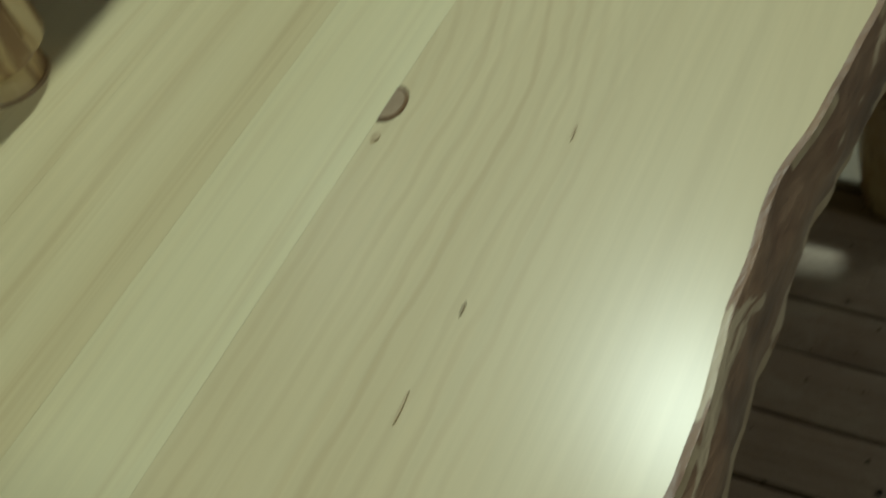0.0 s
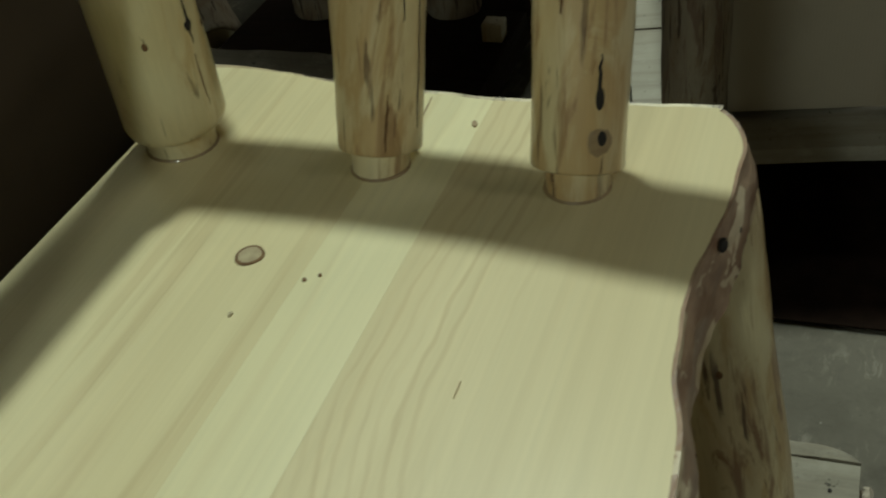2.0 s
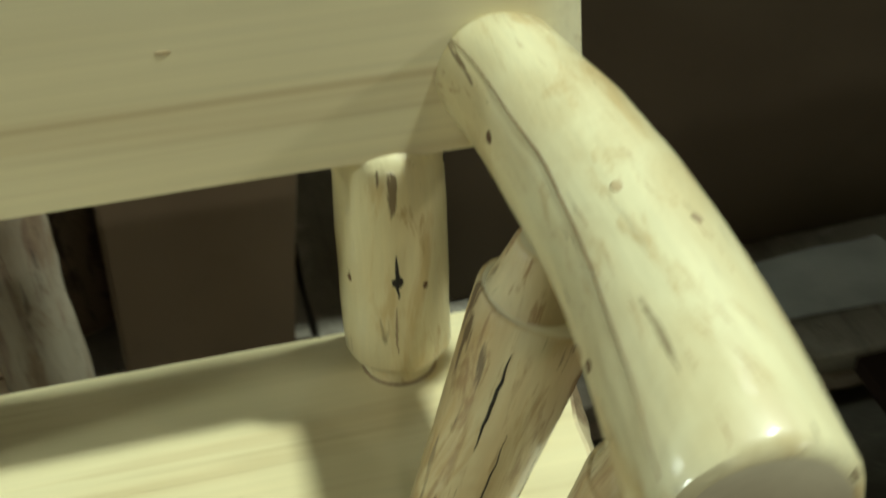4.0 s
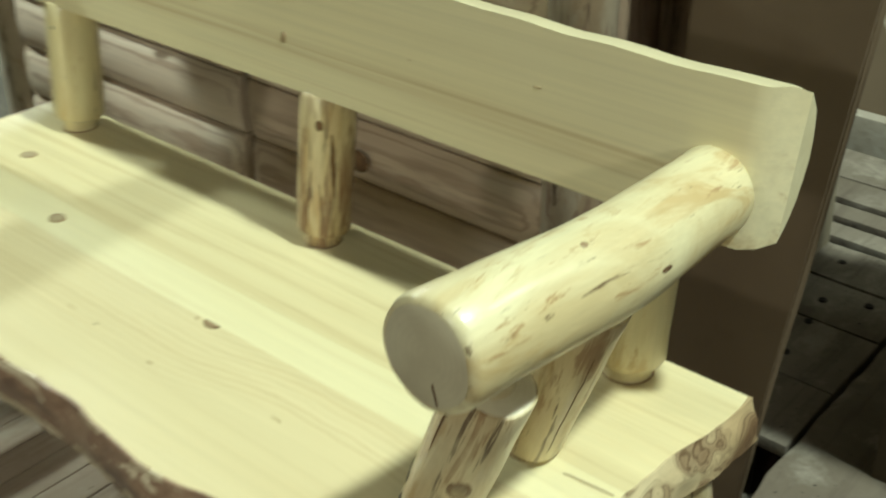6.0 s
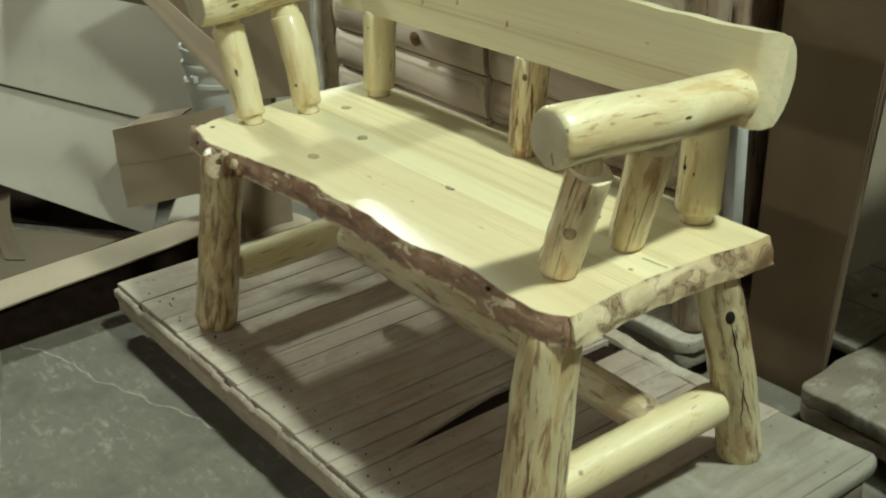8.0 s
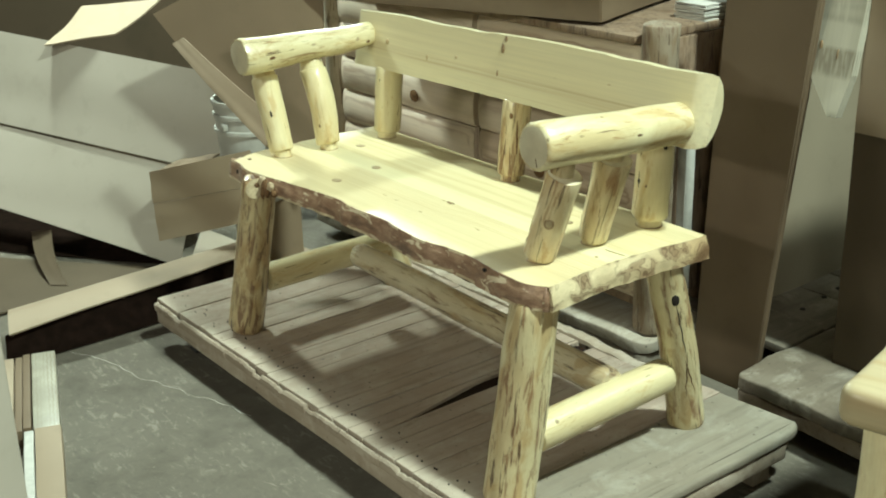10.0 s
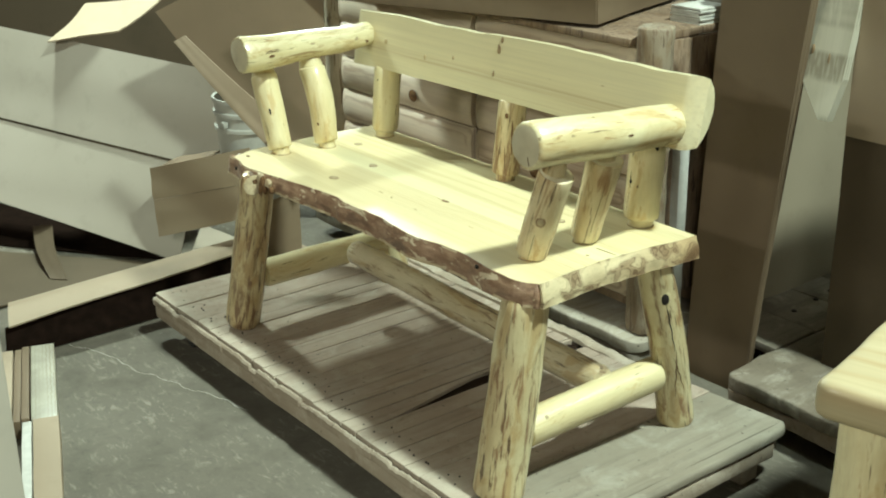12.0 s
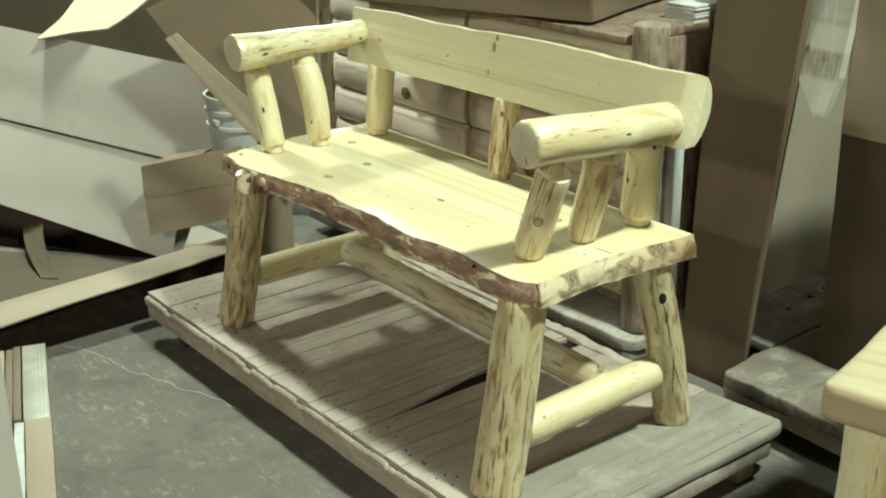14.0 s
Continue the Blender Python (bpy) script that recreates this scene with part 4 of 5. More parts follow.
def arm_post(a, b, r0, r1, mat, seed, label="", bow=(0, 0), lump=0.05, lift=0.013, neck=0.0, bevel=0.006, shift=0.0, slim=0.80):
    """A log post with a turned-down tenon that enters the seat, and where it has a neck another that enters the armrest."""
    a, b = Vector(a), Vector(b)
    way = (b - a).normalized()
    log = Log(a + way * lift, b, r0, r1, seed, bow, lump, bevel)
    ob = log.build("arm_post", [mat, POST_CUT], bench, label)
    if neck:
        c = b + Vector((shift, 0, 0))
        top = Log(c - way * 0.006, c + way * neck, r1 * (slim + 0.14), r1 * (slim - 0.08), seed + 80, (0, 0), 0.03, 0.002, 0.0, 20)
        top.build("neck", [mat, LOG_END], ob)
    tenon = Log(a - way * 0.012, a + way * (lift + 0.004), r0 * 0.66, r0 * 0.72, seed + 50, (0, 0), 0.02, 0.002, 0.0, 20)
    tenon.build("tenon", [mat, LOG_END], ob)
    # the dark rim of the hole that the tenon enters
    bm = bmesh.new()
    bmesh.ops.create_cone(bm, cap_ends=True, segments=24, radius1=r0 * 0.76, radius2=r0 * 0.71, depth=0.003)
    bm.transform(Matrix.Translation((a.x, a.y, SEAT_TOP)))
    part("mortise_rim", bm, KNOT_RIM, ob)
    return log, ob


log, ob = arm_post((0.376, -0.087, 0.58), (0.445, -0.0835, 0.764), 0.0310, 0.0340, LOG_STREAKED, 21, "brown-streaked log post with grey knot", neck=0.036, bevel=0.0025, shift=-0.010, slim=0.60)
log.knot(ob, 0.50, log.side(0.85, -1, 0), 0.0125, KNOT_RIM, 1.2)
log.knot(ob, 0.50, log.side(0.85, -1, 0), 0.0085, KNOT_GREY, 1.2, "knot", 0.34)
log.crack(ob, 0.0, 0.34, log.side(0.75, -1, 0), log.side(0.7, -1, 0), 0.0008, BLACK)
log.crack(ob, 0.6, 0.95, log.side(-0.5, -1, 0), log.side(-0.45, -1, 0), 0.0020, KNOT)
log.knot(ob, 0.12, log.side(-1, -0.75, 0), 0.011, KNOT_RIM, 1.3)
log.knot(ob, 0.13, log.side(-1, -0.78, 0), 0.0045, BLACK, 1.5, "knot", 0.5)
log.knot(ob, 0.27, log.side(-1, -0.66, 0), 0.0040, BLACK, 2.4, "knot", 0.3)
log.crack(ob, 0.24, 0.42, log.side(-1, -0.6, 0), log.side(-1, -0.65, 0), 0.0020, BLACK)
log.crack(ob, 0.55, 0.92, log.side(-1, 0.2, 0), log.side(-1, 0.1, 0), 0.0035, KNOT)
log, ob = arm_post((0.378, 0.053, 0.58), (0.4350, 0.052, 0.766), 0.0290, 0.0360, LOG_STREAKED, 22, "brown-streaked log post", neck=0.036, bevel=0.0025, shift=-0.008, slim=0.60)
log.crack(ob, 0.1, 0.8, log.side(1, -0.6, 0), log.side(1, -0.5, 0), 0.0010, KNOT)
log.crack(ob, 0.5, 0.9, log.side(-0.8, -1, 0), log.side(-0.8, -1, 0), 0.0014, BLACK)
log.crack(ob, 0.02, 0.24, log.side(-1, -0.5, 0), log.side(-1, -0.6, 0), 0.0016, KNOT)
log.crack(ob, 0.1, 0.6, log.side(-0.2, -1, 0), log.side(-0.25, -1, 0), 0.0008, BLACK)
log, ob = arm_post((0.383, 0.212, 0.58), (0.385, 0.224, 0.768), 0.0375, 0.037, LOG_SMOOTH, 23, "smooth pale log post with small dark knots", bevel=0.011)
log.knot(ob, 0.48, log.side(-0.12, -0.99, 0), 0.0050, BLACK, 1.3)
log.crack(ob, 0.40, 0.60, log.side(-0.12, -0.99, 0), log.side(-0.11, -0.99, 0), 0.0022, BLACK)
log.crack(ob, 0.14, 0.36, log.side(-0.18, -0.98, 0), log.side(-0.16, -0.98, 0), 0.0014, KNOT_RIM)
log.knot(ob, 0.44, log.side(0.37, -0.93, 0), 0.0026, KNOT)
log.knot(ob, 0.46, log.side(-0.87, -0.48, 0), 0.0026, KNOT)
log.knot(ob, 0.90, log.side(0.95, -0.30, 0), 0.0060, BLACK, 1.2)
log, ob = arm_post((-0.036, 0.200, 0.58), (-0.036, 0.226, 0.766), 0.0315, 0.033, LOG_PATCHY, 24, "bark-streaked log post", (0, 0), 0.06)
log.knot(ob, 0.80, log.side(0.5, -1, 0), 0.006, KNOT)
log.crack(ob, 0.08, 0.50, log.side(0.1, -1, 0), log.side(0.15, -1, 0), 0.0022, KNOT)
log.crack(ob, 0.3, 0.75, log.side(1, -0.5, 0), log.side(0.9, -0.7, 0), 0.0045, KNOT)
log.crack(ob, 0.05, 0.4, log.side(0.8, -0.8, 0), log.side(0.6, -1, 0), 0.0018, KNOT)
log, ob = arm_post((-0.535, 0.207, 0.58), (-0.538, 0.226, 0.764), 0.0345, 0.036, LOG_SMOOTH, 25, "smooth pale log post", bevel=0.010)
log.knot(ob, 0.8, log.side(0.2, -1, 0), 0.0022, BLACK, 2.0)
log, ob = arm_post((-0.545, 0.035, 0.58), (-0.603, 0.034, 0.777), 0.0305, 0.034, LOG_SMOOTH, 26, "crooked pale log post", (0.015, 0, 0), 0.09, neck=0.04, bevel=0.004)
log.knot(ob, 0.25, log.side(0.5, -1, 0), 0.004, KNOT)
log, ob = arm_post((-0.568, -0.086, 0.58), (-0.632, -0.088, 0.770), 0.0305, 0.0325, LOG_SMOOTH, 27, "pale log post with dark check", (-0.002, 0, 0), 0.07, neck=0.04, bevel=0.004)
log.knot(ob, 0.50, log.side(1, -0.7, 0), 0.0035, BLACK, 3.2)

leg = Log((-0.608, -0.214, 0.13), (-0.480, -0.206, 0.570), 0.045, 0.042, 31, (0, 0), 0.06, 0.020)
ob = leg.build("leg", [LOG_BARKY, DARK_WOOD], bench, "streaked peeled log leg with a crusty slanting top cut")
# its top is cut off aslant towards the front
aim, stop = Vector((0.70, -0.52, 0.49)).normalized(), Vector((-0.463, -0.228, 0.550))
for v in ob.data.vertices:
    p = leg.m @ v.co
    over = (p - stop).dot(aim)
    if over > 0:
        v.co = leg.m.inverted() @ (p - aim * over)
bm = bmesh.new()
ring = []
for k in range(24):
    a = 2 * math.pi * k / 24
    w = 1 + 0.14 * noise.noise((math.cos(a) * 1.2, math.sin(a) * 1.2, 3.7))
    ring.append((0.023 * w * math.cos(a), 0.025 * w * math.sin(a)))
loft(bm, [[Vector((x * f, y * f, z)) for x, y in ring] for f, z in ((1.0, -0.004), (1.0, 0.0006), (0.85, 0.0020), (0.5, 0.0016), (0.05, 0.0012))])
cut = part("top_cut", bm, KNOT_GREY, ob, "greyish slanting cut", frame_along(stop, stop + aim))
bm = bmesh.new()
bmesh.ops.create_icosphere(bm, subdivisions=2, radius=0.007)
part("pit", bm, KNOT, cut, "", frame_along(stop, stop + aim) @ Matrix.Translation((0.003, 0.008, -0.002)))
bark_lump("bark_flake", (-0.437, -0.222, 0.552), (0.005, 0.006, 0.024), KNOT, 3.3, 0.25)
leg = Log((0.432, -0.212, 0.13), (0.440, -0.150, 0.537), 0.052, 0.0475, 32, (0, 0), 0.05, 0.006)
ob = leg.build("leg", [LOG_LEG, LOG_END], bench, "streaked peeled log leg")
for s, d in ((0.70, -0.3), (0.27, -0.4), (0.5, 0.3)):
    leg.knot(ob, s, leg.side(-1, d, 0), 0.0034, KNOT)
leg = Log((0.451, 0.279, 0.13), (0.464, 0.163, 0.545), 0.040, 0.0365, 33, (0.004, 0.004), 0.07, 0.006)
ob = leg.build("leg", [LOG_LEG, LOG_END], bench, "knotty peeled log leg with open dark knot hole")
front = leg.side(0.94, -0.45, 0)
leg.knot(ob, 0.80, front, 0.018, LOG_SMOOTH, 1.6, "knot_rim", 0.13)
leg.knot(ob, 0.80, front, 0.0115, BLACK, 1.6, "knot_hole", 0.30)
leg.crack(ob, 0.50, 0.79, front, front, 0.0024, BLACK)
leg.crack(ob, 0.22, 0.50, front - 0.25, front + 0.1, 0.0022, KNOT)
leg.crack(ob, 0.25, 0.46, front + 0.3, front - 0.1, 0.0022, KNOT)
leg = Log((-0.612, 0.279, 0.13), (-0.560, 0.170, 0.537), 0.044, 0.043, 34, (0, 0), 0.06, 0.006)
ob = leg.build("leg", [LOG_LEG, LOG_END], bench, "streaked peeled log leg")

rail = Log((0.434, -0.150, 0.248), (0.450, 0.203, 0.266), 0.037, 0.037, 41, (0, 0), 0.008, 0.004)
ob = rail.build("stretcher", [LOG_SMOOTH, LOG_END], bench, "smooth pale log stretcher")
rail.knot(ob, 0.11, rail.side(0.9, 0, 0.9), 0.006, KNOT_GREY, 1.0)
Log((0.434, -0.18, 0.246), (0.434, -0.12, 0.248), 0.022, 0.026, 42).build("tenon", [LOG_SMOOTH, LOG_END], ob)
Log((0.450, 0.186, 0.264), (0.455, 0.25, 0.266), 0.026, 0.022, 43).build("tenon", [LOG_SMOOTH, LOG_END], ob)
rail = Log((-0.592, -0.155, 0.262), (-0.595, 0.235, 0.262), 0.037, 0.036, 44, (0, 0), 0.04, 0.010)
ob = rail.build("stretcher", [LOG_SMOOTH, LOG_END], bench, "smooth yellow log stretcher")
Log((-0.592, -0.20, 0.262), (-0.592, -0.15, 0.262), 0.022, 0.026, 45).build("tenon", [LOG_SMOOTH, LOG_END], ob)
rail = Log((-0.485, 0.064, 0.303), (0.432, 0.070, 0.278), 0.032, 0.035, 46, (0, 0.0), 0.05, 0.014)
ob = rail.build("stretcher", [LOG_DULL, LOG_END], bench, "long mottled brown log stretcher")
rail.knot(ob, 0.035, rail.side(0, -1, 0.5), 0.006, KNOT_GREY, 1.0)
rail.crack(ob, 0.30, 0.42, rail.side(0, -1, 0.4), rail.side(0, -1, 0.2), 0.0016, KNOT)
rail.crack(ob, 0.62, 0.70, rail.side(0, -1, 0.6), rail.side(0, -1, 0.4), 0.0016, KNOT)

# ---- the trolley under the bench ----
CART_WIDTHS = [0.13, 0.115, 0.075, 0.048, 0.062, 0.056, 0.060, 0.060, 0.055, 0.060, 0.057, 0.057, 0.059, 0.058, 0.056, 0.057, 0.061, 0.061, 0.052, 0.127, 0.19]
cart = trolley("trolley", -0.952, 0.63, -0.312, 0.416, 0.13, CART_WIDTHS, CART_WOOD, CART_EDGE, "low worn wooden trolley with dirty grey planks", 5, ragged=0.011)
# one plank is broken away to a wedge, which leaves a dark gap
slats = sorted((o for o in cart.children if o.name.startswith("plank")), key=lambda o: o.data.vertices[0].co.x)
for ob in slats:
    left = min(v.co.x for v in ob.data.vertices)
    if -0.02 < left < 0.03:
        for v in ob.data.vertices:
            if v.co.x > left + 0.03:
                v.co.x -= max(0.0, min(1.0, (v.co.y + 0.20) / 0.26)) * 0.044
# a near-black wedge is added, sunk in the gap, so that it reads dark
bm = bmesh.new()
rings = []
for k in range(25):
    f = k / 24
    y = -0.19 + 0.56 * f
    w = 0.041 * max(0.02, min(1.0, (y + 0.20) / 0.26))
    ragged = 0.0025 * noise.noise((y * 40, 3.1, 0))
    rings.append([Vector((0.0555 - w + ragged, y, 0.104)), Vector((0.0555, y, 0.104)), Vector((0.0555, y, 0.1255)), Vector((0.0555 - w + ragged, y, 0.1235))])
loft(bm, rings)
part("charred_splinter", bm, CART_BLACK, cart, "near-black wedge filling the gap beside a broken plank")
# the back runs out a little towards one end
for ob in cart.children:
    for v in ob.data.vertices:
        if v.co.y > 0.30:
            v.co.y += 0.036 * max(0.0, min(1.0, (v.co.x - 0.20) / 0.38))
# the wide boards at one end are greyer
for ob in cart.children:
    if ob.name.startswith("plank") and min(v.co.x for v in ob.data.vertices) + cart.location.x > 0.22:
        ob.data.materials[0] = CART_GREY
# nail heads in the plank ends
rnd = random.Random(8)
x = -0.952
for w in CART_WIDTHS:
    for q in range(2 if w < 0.07 else 4):
        bm = bmesh.new()
        bmesh.ops.create_cone(bm, cap_ends=True, segments=8, radius1=0.0022, radius2=0.0018, depth=0.006)
        bm.transform(Matrix.Translation((x + w * (0.2 + 0.6 * rnd.random()), -0.312 + 0.035 + 0.05 * rnd.random(), 0.1292)))
        part("nail", bm, BLACK, cart)
    x += w
bm = bmesh.new()
block(bm, (0.535, 0.345, 0.0), (0.588, 0.40, 0.058), 0.004)
part("corner_block", bm, CART_EDGE, cart)
# splintered pale lip along the back
bm = bmesh.new()
rings = []
for k in range(121):
    u = -0.94 + 1.22 * k / 120
    h = 0.137 + 0.006 * noise.noise((u * 9, 2.5, 1)) + 0.004 * noise.noise((u * 37, 4.5, 2))
    rings.append([Vector((u, 0.382, 0.127)), Vector((u, 0.384, h - 0.001)), Vector((u, 0.410, h)), Vector((u, 0.420, h - 0.004)), Vector((u, 0.420, 0.127))])
loft(bm, rings)
part("back_lip", bm, CART_EDGE, cart)

# ---- behind the bench: drawer chest on its trolley ----
trolley("trolley", -1.42, 0.122, 0.492, 1.10, 0.125, [0.20, 0.17, 0.22], CART_PALE, CART_DUSTY, "low dusty wooden trolley under a log dresser", 15, padded=True)
dresser = thing("log_dresser", (-0.58, 0.75, 0.125), "raw grey half-log dresser with two columns of drawers", "dresser")


def half_log_front(x0, x1, z0, z1, y, seed):
    """A drawer front sawn from a half log: bulging face, rounded ends."""
    bm = bmesh.new()
    rings = []
    steps = 22
    for i in range(steps + 1):
        u = i / steps
        x = x0 + (x1 - x0) * u
        end = min(u, 1 - u) * (x1 - x0)
        k = min(1, end / 0.018) ** 0.5 if end > 0 else 0.15
        ring = []
        for j in range(11):
            f = j / 10
            bulge = 0.020 * math.sin(math.pi * f) ** 0.55 * (0.35 + 0.65 * k) * (1 + 0.10 * noise.noise((x * 5, f * 2, seed)))
            ring.append(Vector((x, y - bulge, z0 + (z1 - z0) * f)))
        ring += [Vector((x, y + 0.012, z1)), Vector((x, y + 0.012, z0))]
        rings.append(ring)
    loft(bm, rings)
    return part("drawer_front", bm, DRESSER_WOOD, dresser)


for x0, x1, s in ((-1.285, -0.607, 1), (-0.585, 0.028, 2)):
    z = 0.20
    for k in range(6):
        front = half_log_front(x0, x1, z + 0.002, z + 0.106, 0.565, s * 10 + k)
        if (s, k) in ((1, 3), (2, 2), (1, 0), (2, 5)):
            bm = bmesh.new()
            bmesh.ops.create_uvsphere(bm, u_segments=12, v_segments=6, radius=1)
            bm.transform(Matrix.Translation((-0.862 if s == 1 else -0.15 - 0.08 * k, 0.537, z + 0.052)) @ Matrix.Diagonal((0.022, 0.004, 0.019, 1)))
            part("knot", bm, KNOT, front)
        z += 0.108
bm = bmesh.new()
block(bm, (-1.25, 0.58, 0.17), (0.03, 1.02, 0.85), 0.004)
part("carcass", bm, DARK_WOOD, dresser)
# right post gets a darker log colour for the shade it stands in
for x, bark, r in ((-1.352, LOG_POST, 0.034), (0.070, DRESSER_LOG, 0.045)):
    for y in (0.575, 1.0):
        Log((x, y, 0.128), (x, y, 0.86 if y > 0.6 or x < 0 else 0.905), r, r, 60 + x + y, (0, 0), 0.10).build("corner_post", [bark, bark], dresser)
plank("top_board", (-1.33, 0.535, 0.852), (0.022, 1.06, 0.872), DARK_WOOD, dresser, 3)
carton("cardboard_box", (-1.03, 0.275, 0.882), (0.95, 0.312, 0), (-0.312, 0.95, 0), (0.95, 0.50, 0.11), CARD_BROWN, "flat brown cardboard box lying on a dresser")

# dark slabs and a paper bundle beside the dresser
slabs = thing("slab_stack", (0.0, 0.86, 0), "dark rough-sawn wood slabs standing on end", "lumber")
for k, (x, y, h) in enumerate(((-0.085, 0.86, 0.822), (0.000, 0.85, 0.824), (0.075, 0.86, 1.08))):
    Log((x, y, 0.0), (x + 0.004, y + 0.02, h), 0.046, 0.042, 70 + k, (0, 0), 0.08).build("slab", [DARK_WOOD, LOG_END], slabs)
bundle = thing("paper_bundle", (-0.03, 0.80, 0.828), "small bundle of white paper strips on dark slabs", "paper")
for k in range(14):
    plank("paper_strip", (-0.085 + 0.004 * (k % 2), 0.79, 0.829 + 0.006 * k), (0.018 - 0.003 * (k % 3), 0.90, 0.834 + 0.006 * k), PAPER, bundle, 80 + k, 0.001, 0.002)
bm = bmesh.new()
block(bm, (0.022, 0.70, 0.0), (0.055, 0.735, 0.60), 0.002)
tagged(part("white_board", bm, PAPER, None), "narrow white board standing beside the dresser", "board")

# ---- right of the dresser: cartons and lumber ----
carton("cardboard_box", (0.130, 0.680, 0.0), (1, 0.0, 0), (0.1, 1, 0), (0.185, 0.014, 1.04), CARD_BROWN, "tall flat brown cardboard box standing on the floor", 0.045, 0.33)
sheet("cardboard_sheet", ((0.150, 0.74, 0.131), (0.150, 1.34, 0.131), (0.130, 1.34, 1.04), (0.130, 0.74, 1.04)), CARD_GREY, "tall grey-brown cardboard sheet standing on a pallet", seed=33, ripple=0.010)
pallet = thing("pallet", (0.2, 1.3, 0), "low dusty wooden pallet with open slots between its slats", "pallet")
for k, (y0, y1) in enumerate(((0.74, 0.90), (0.905, 1.08), (1.085, 1.22), (1.225, 1.35), (1.375, 1.43), (1.455, 1.51), (1.535, 1.62), (1.625, 1.76))):
    plank("slat", (-0.15, y0, 0.105), (0.36, y1, 0.128), CART_DUSTY, pallet, 300 + k, 0.003, 0.003)
# bearers are coloured near-black, which darkens the open slots
for k, x in enumerate((-0.13, 0.10, 0.31)):
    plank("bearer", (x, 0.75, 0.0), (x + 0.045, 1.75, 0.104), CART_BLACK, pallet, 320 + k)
for k, (x, y) in enumerate(((0.228, 1.147), (0.239, 1.068), (0.25, 0.96), (0.20, 1.29), (0.30, 1.18))):
    bm = bmesh.new()
    bmesh.ops.create_cone(bm, cap_ends=True, segments=10, radius1=0.009, radius2=0.007, depth=0.006)
    bm.transform(Matrix.Translation((x, y, 0.1275)))
    part("bolt_head", bm, BLACK, pallet)
bm = bmesh.new()
block(bm, (-0.30, 1.86, 0.0), (0.50, 1.90, 0.165), 0.006)
tagged(part("pale_board", bm, CART_PALE, None), "pale dusty board standing on edge behind a pallet", "board")
sheet("cardboard_sheet", ((-0.55, 2.02, 0.0), (0.62, 2.02, 0.0), (0.62, 2.06, 1.2), (-0.55, 2.06, 1.2)), CARD_SIDE, "tan cardboard sheet standing behind a pallet", seed=34)
trolley("trolley", 0.368, 1.35, 0.53, 1.35, 0.13, [0.21, 0.24, 0.19], CART_DUSTY, CART_WOOD, "low dusty wooden trolley with rounded corner", 25, padded=True)
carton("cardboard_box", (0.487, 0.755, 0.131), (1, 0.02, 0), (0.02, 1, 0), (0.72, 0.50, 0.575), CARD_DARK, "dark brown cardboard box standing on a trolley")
carton("cardboard_box", (0.500, 0.735, 0.70), (1, 0.02, 0), (0.02, 1, 0), (0.70, 0.45, 0.33), CARD_MID, "brown cardboard box stacked on a darker box")
board = thing("raw_board", (0.44, 0.80, 0.72), "raw pine board with pointed end leaning between boxes", "lumber")
bm = bmesh.new()
rings = []
for z, lo, hi in ((0.0, 0.045, 0.067), (0.012, 0.036, 0.070), (0.094, -0.022, 0.088), (0.25, -0.017, 0.095), (0.60, -0.008, 0.105)):
    rings.append([Vector((lo, -0.012, z)), Vector((hi, -0.012, z)), Vector((hi, 0.012, z)), Vector((lo, 0.012, z))])
loft(bm, rings)
hang = Matrix.Translation((0.412, 0.695, 0.735)) @ Matrix.Rotation(radians(-8), 4, "X")
raw = part("plank", bm, BOARD_PALE, board, "", hang, False)
for x, z, rx, rz in ((0.002, 0.150, 0.0045, 0.010), (-0.015, 0.172, 0.0025, 0.007), (0.046, 0.135, 0.002, 0.012)):
    bm = bmesh.new()
    bmesh.ops.create_uvsphere(bm, u_segments=12, v_segments=6, radius=1)
    bm.transform(Matrix.Translation((x, -0.0122, z)) @ Matrix.Diagonal((rx, 0.0012, rz, 1)))
    part("knot", bm, KNOT_RIM, raw, "", hang)

# ---- log cabinet at the camera's side ----
red = trolley("trolley", 1.24, 2.0, -0.53, 0.035, 0.125, [0.2, 0.19, 0.22], CART_PALE, CART_RED, "low trolley with dusty planks and worn dark red rails", 35)
cabinet = thing("log_cabinet", (1.6, -0.2, 0.125), "pale log cabinet with thick pine top on a trolley", "cabinet")
ob = rounded_slab("top", (1.270, -0.448, 0.735), (1.95, 0.02, 0.785), CABINET_PINE, cabinet, 95, 0.02, 0.014, 0.003)
tagged(ob, "thick varnished pine top")
for x in (1.330, 1.88):
    for y in (-0.385, -0.050):
        Log((x, y, 0.127), (x, y, 0.742), 0.047, 0.045, 90 + x + y, (0, 0), 0.06).build("corner_post", [LOG_LIGHT if y < -0.2 else DRESSER_LOG, LOG_END], cabinet)
for a, b in (((1.320, -0.345, 0.14), (1.340, -0.080, 0.734)), ((1.87, -0.34, 0.14), (1.89, -0.08, 0.72)), ((1.40, -0.06, 0.14), (1.84, -0.04, 0.72)), ((1.40, -0.38, 0.14), (1.84, -0.36, 0.72))):
    plank("side_panel", a, b, CARD_PALE, cabinet, a[0] * 9 + a[1])

# the cabinet and its trolley stand turned a little
swing = Matrix.Translation((1.262, -0.448, 0)) @ Matrix.Rotation(radians(13), 4, "Z") @ Matrix.Translation((-1.262, 0.448, 0))
for ob in (red, cabinet):
    ob.matrix_basis = swing @ ob.matrix_basis

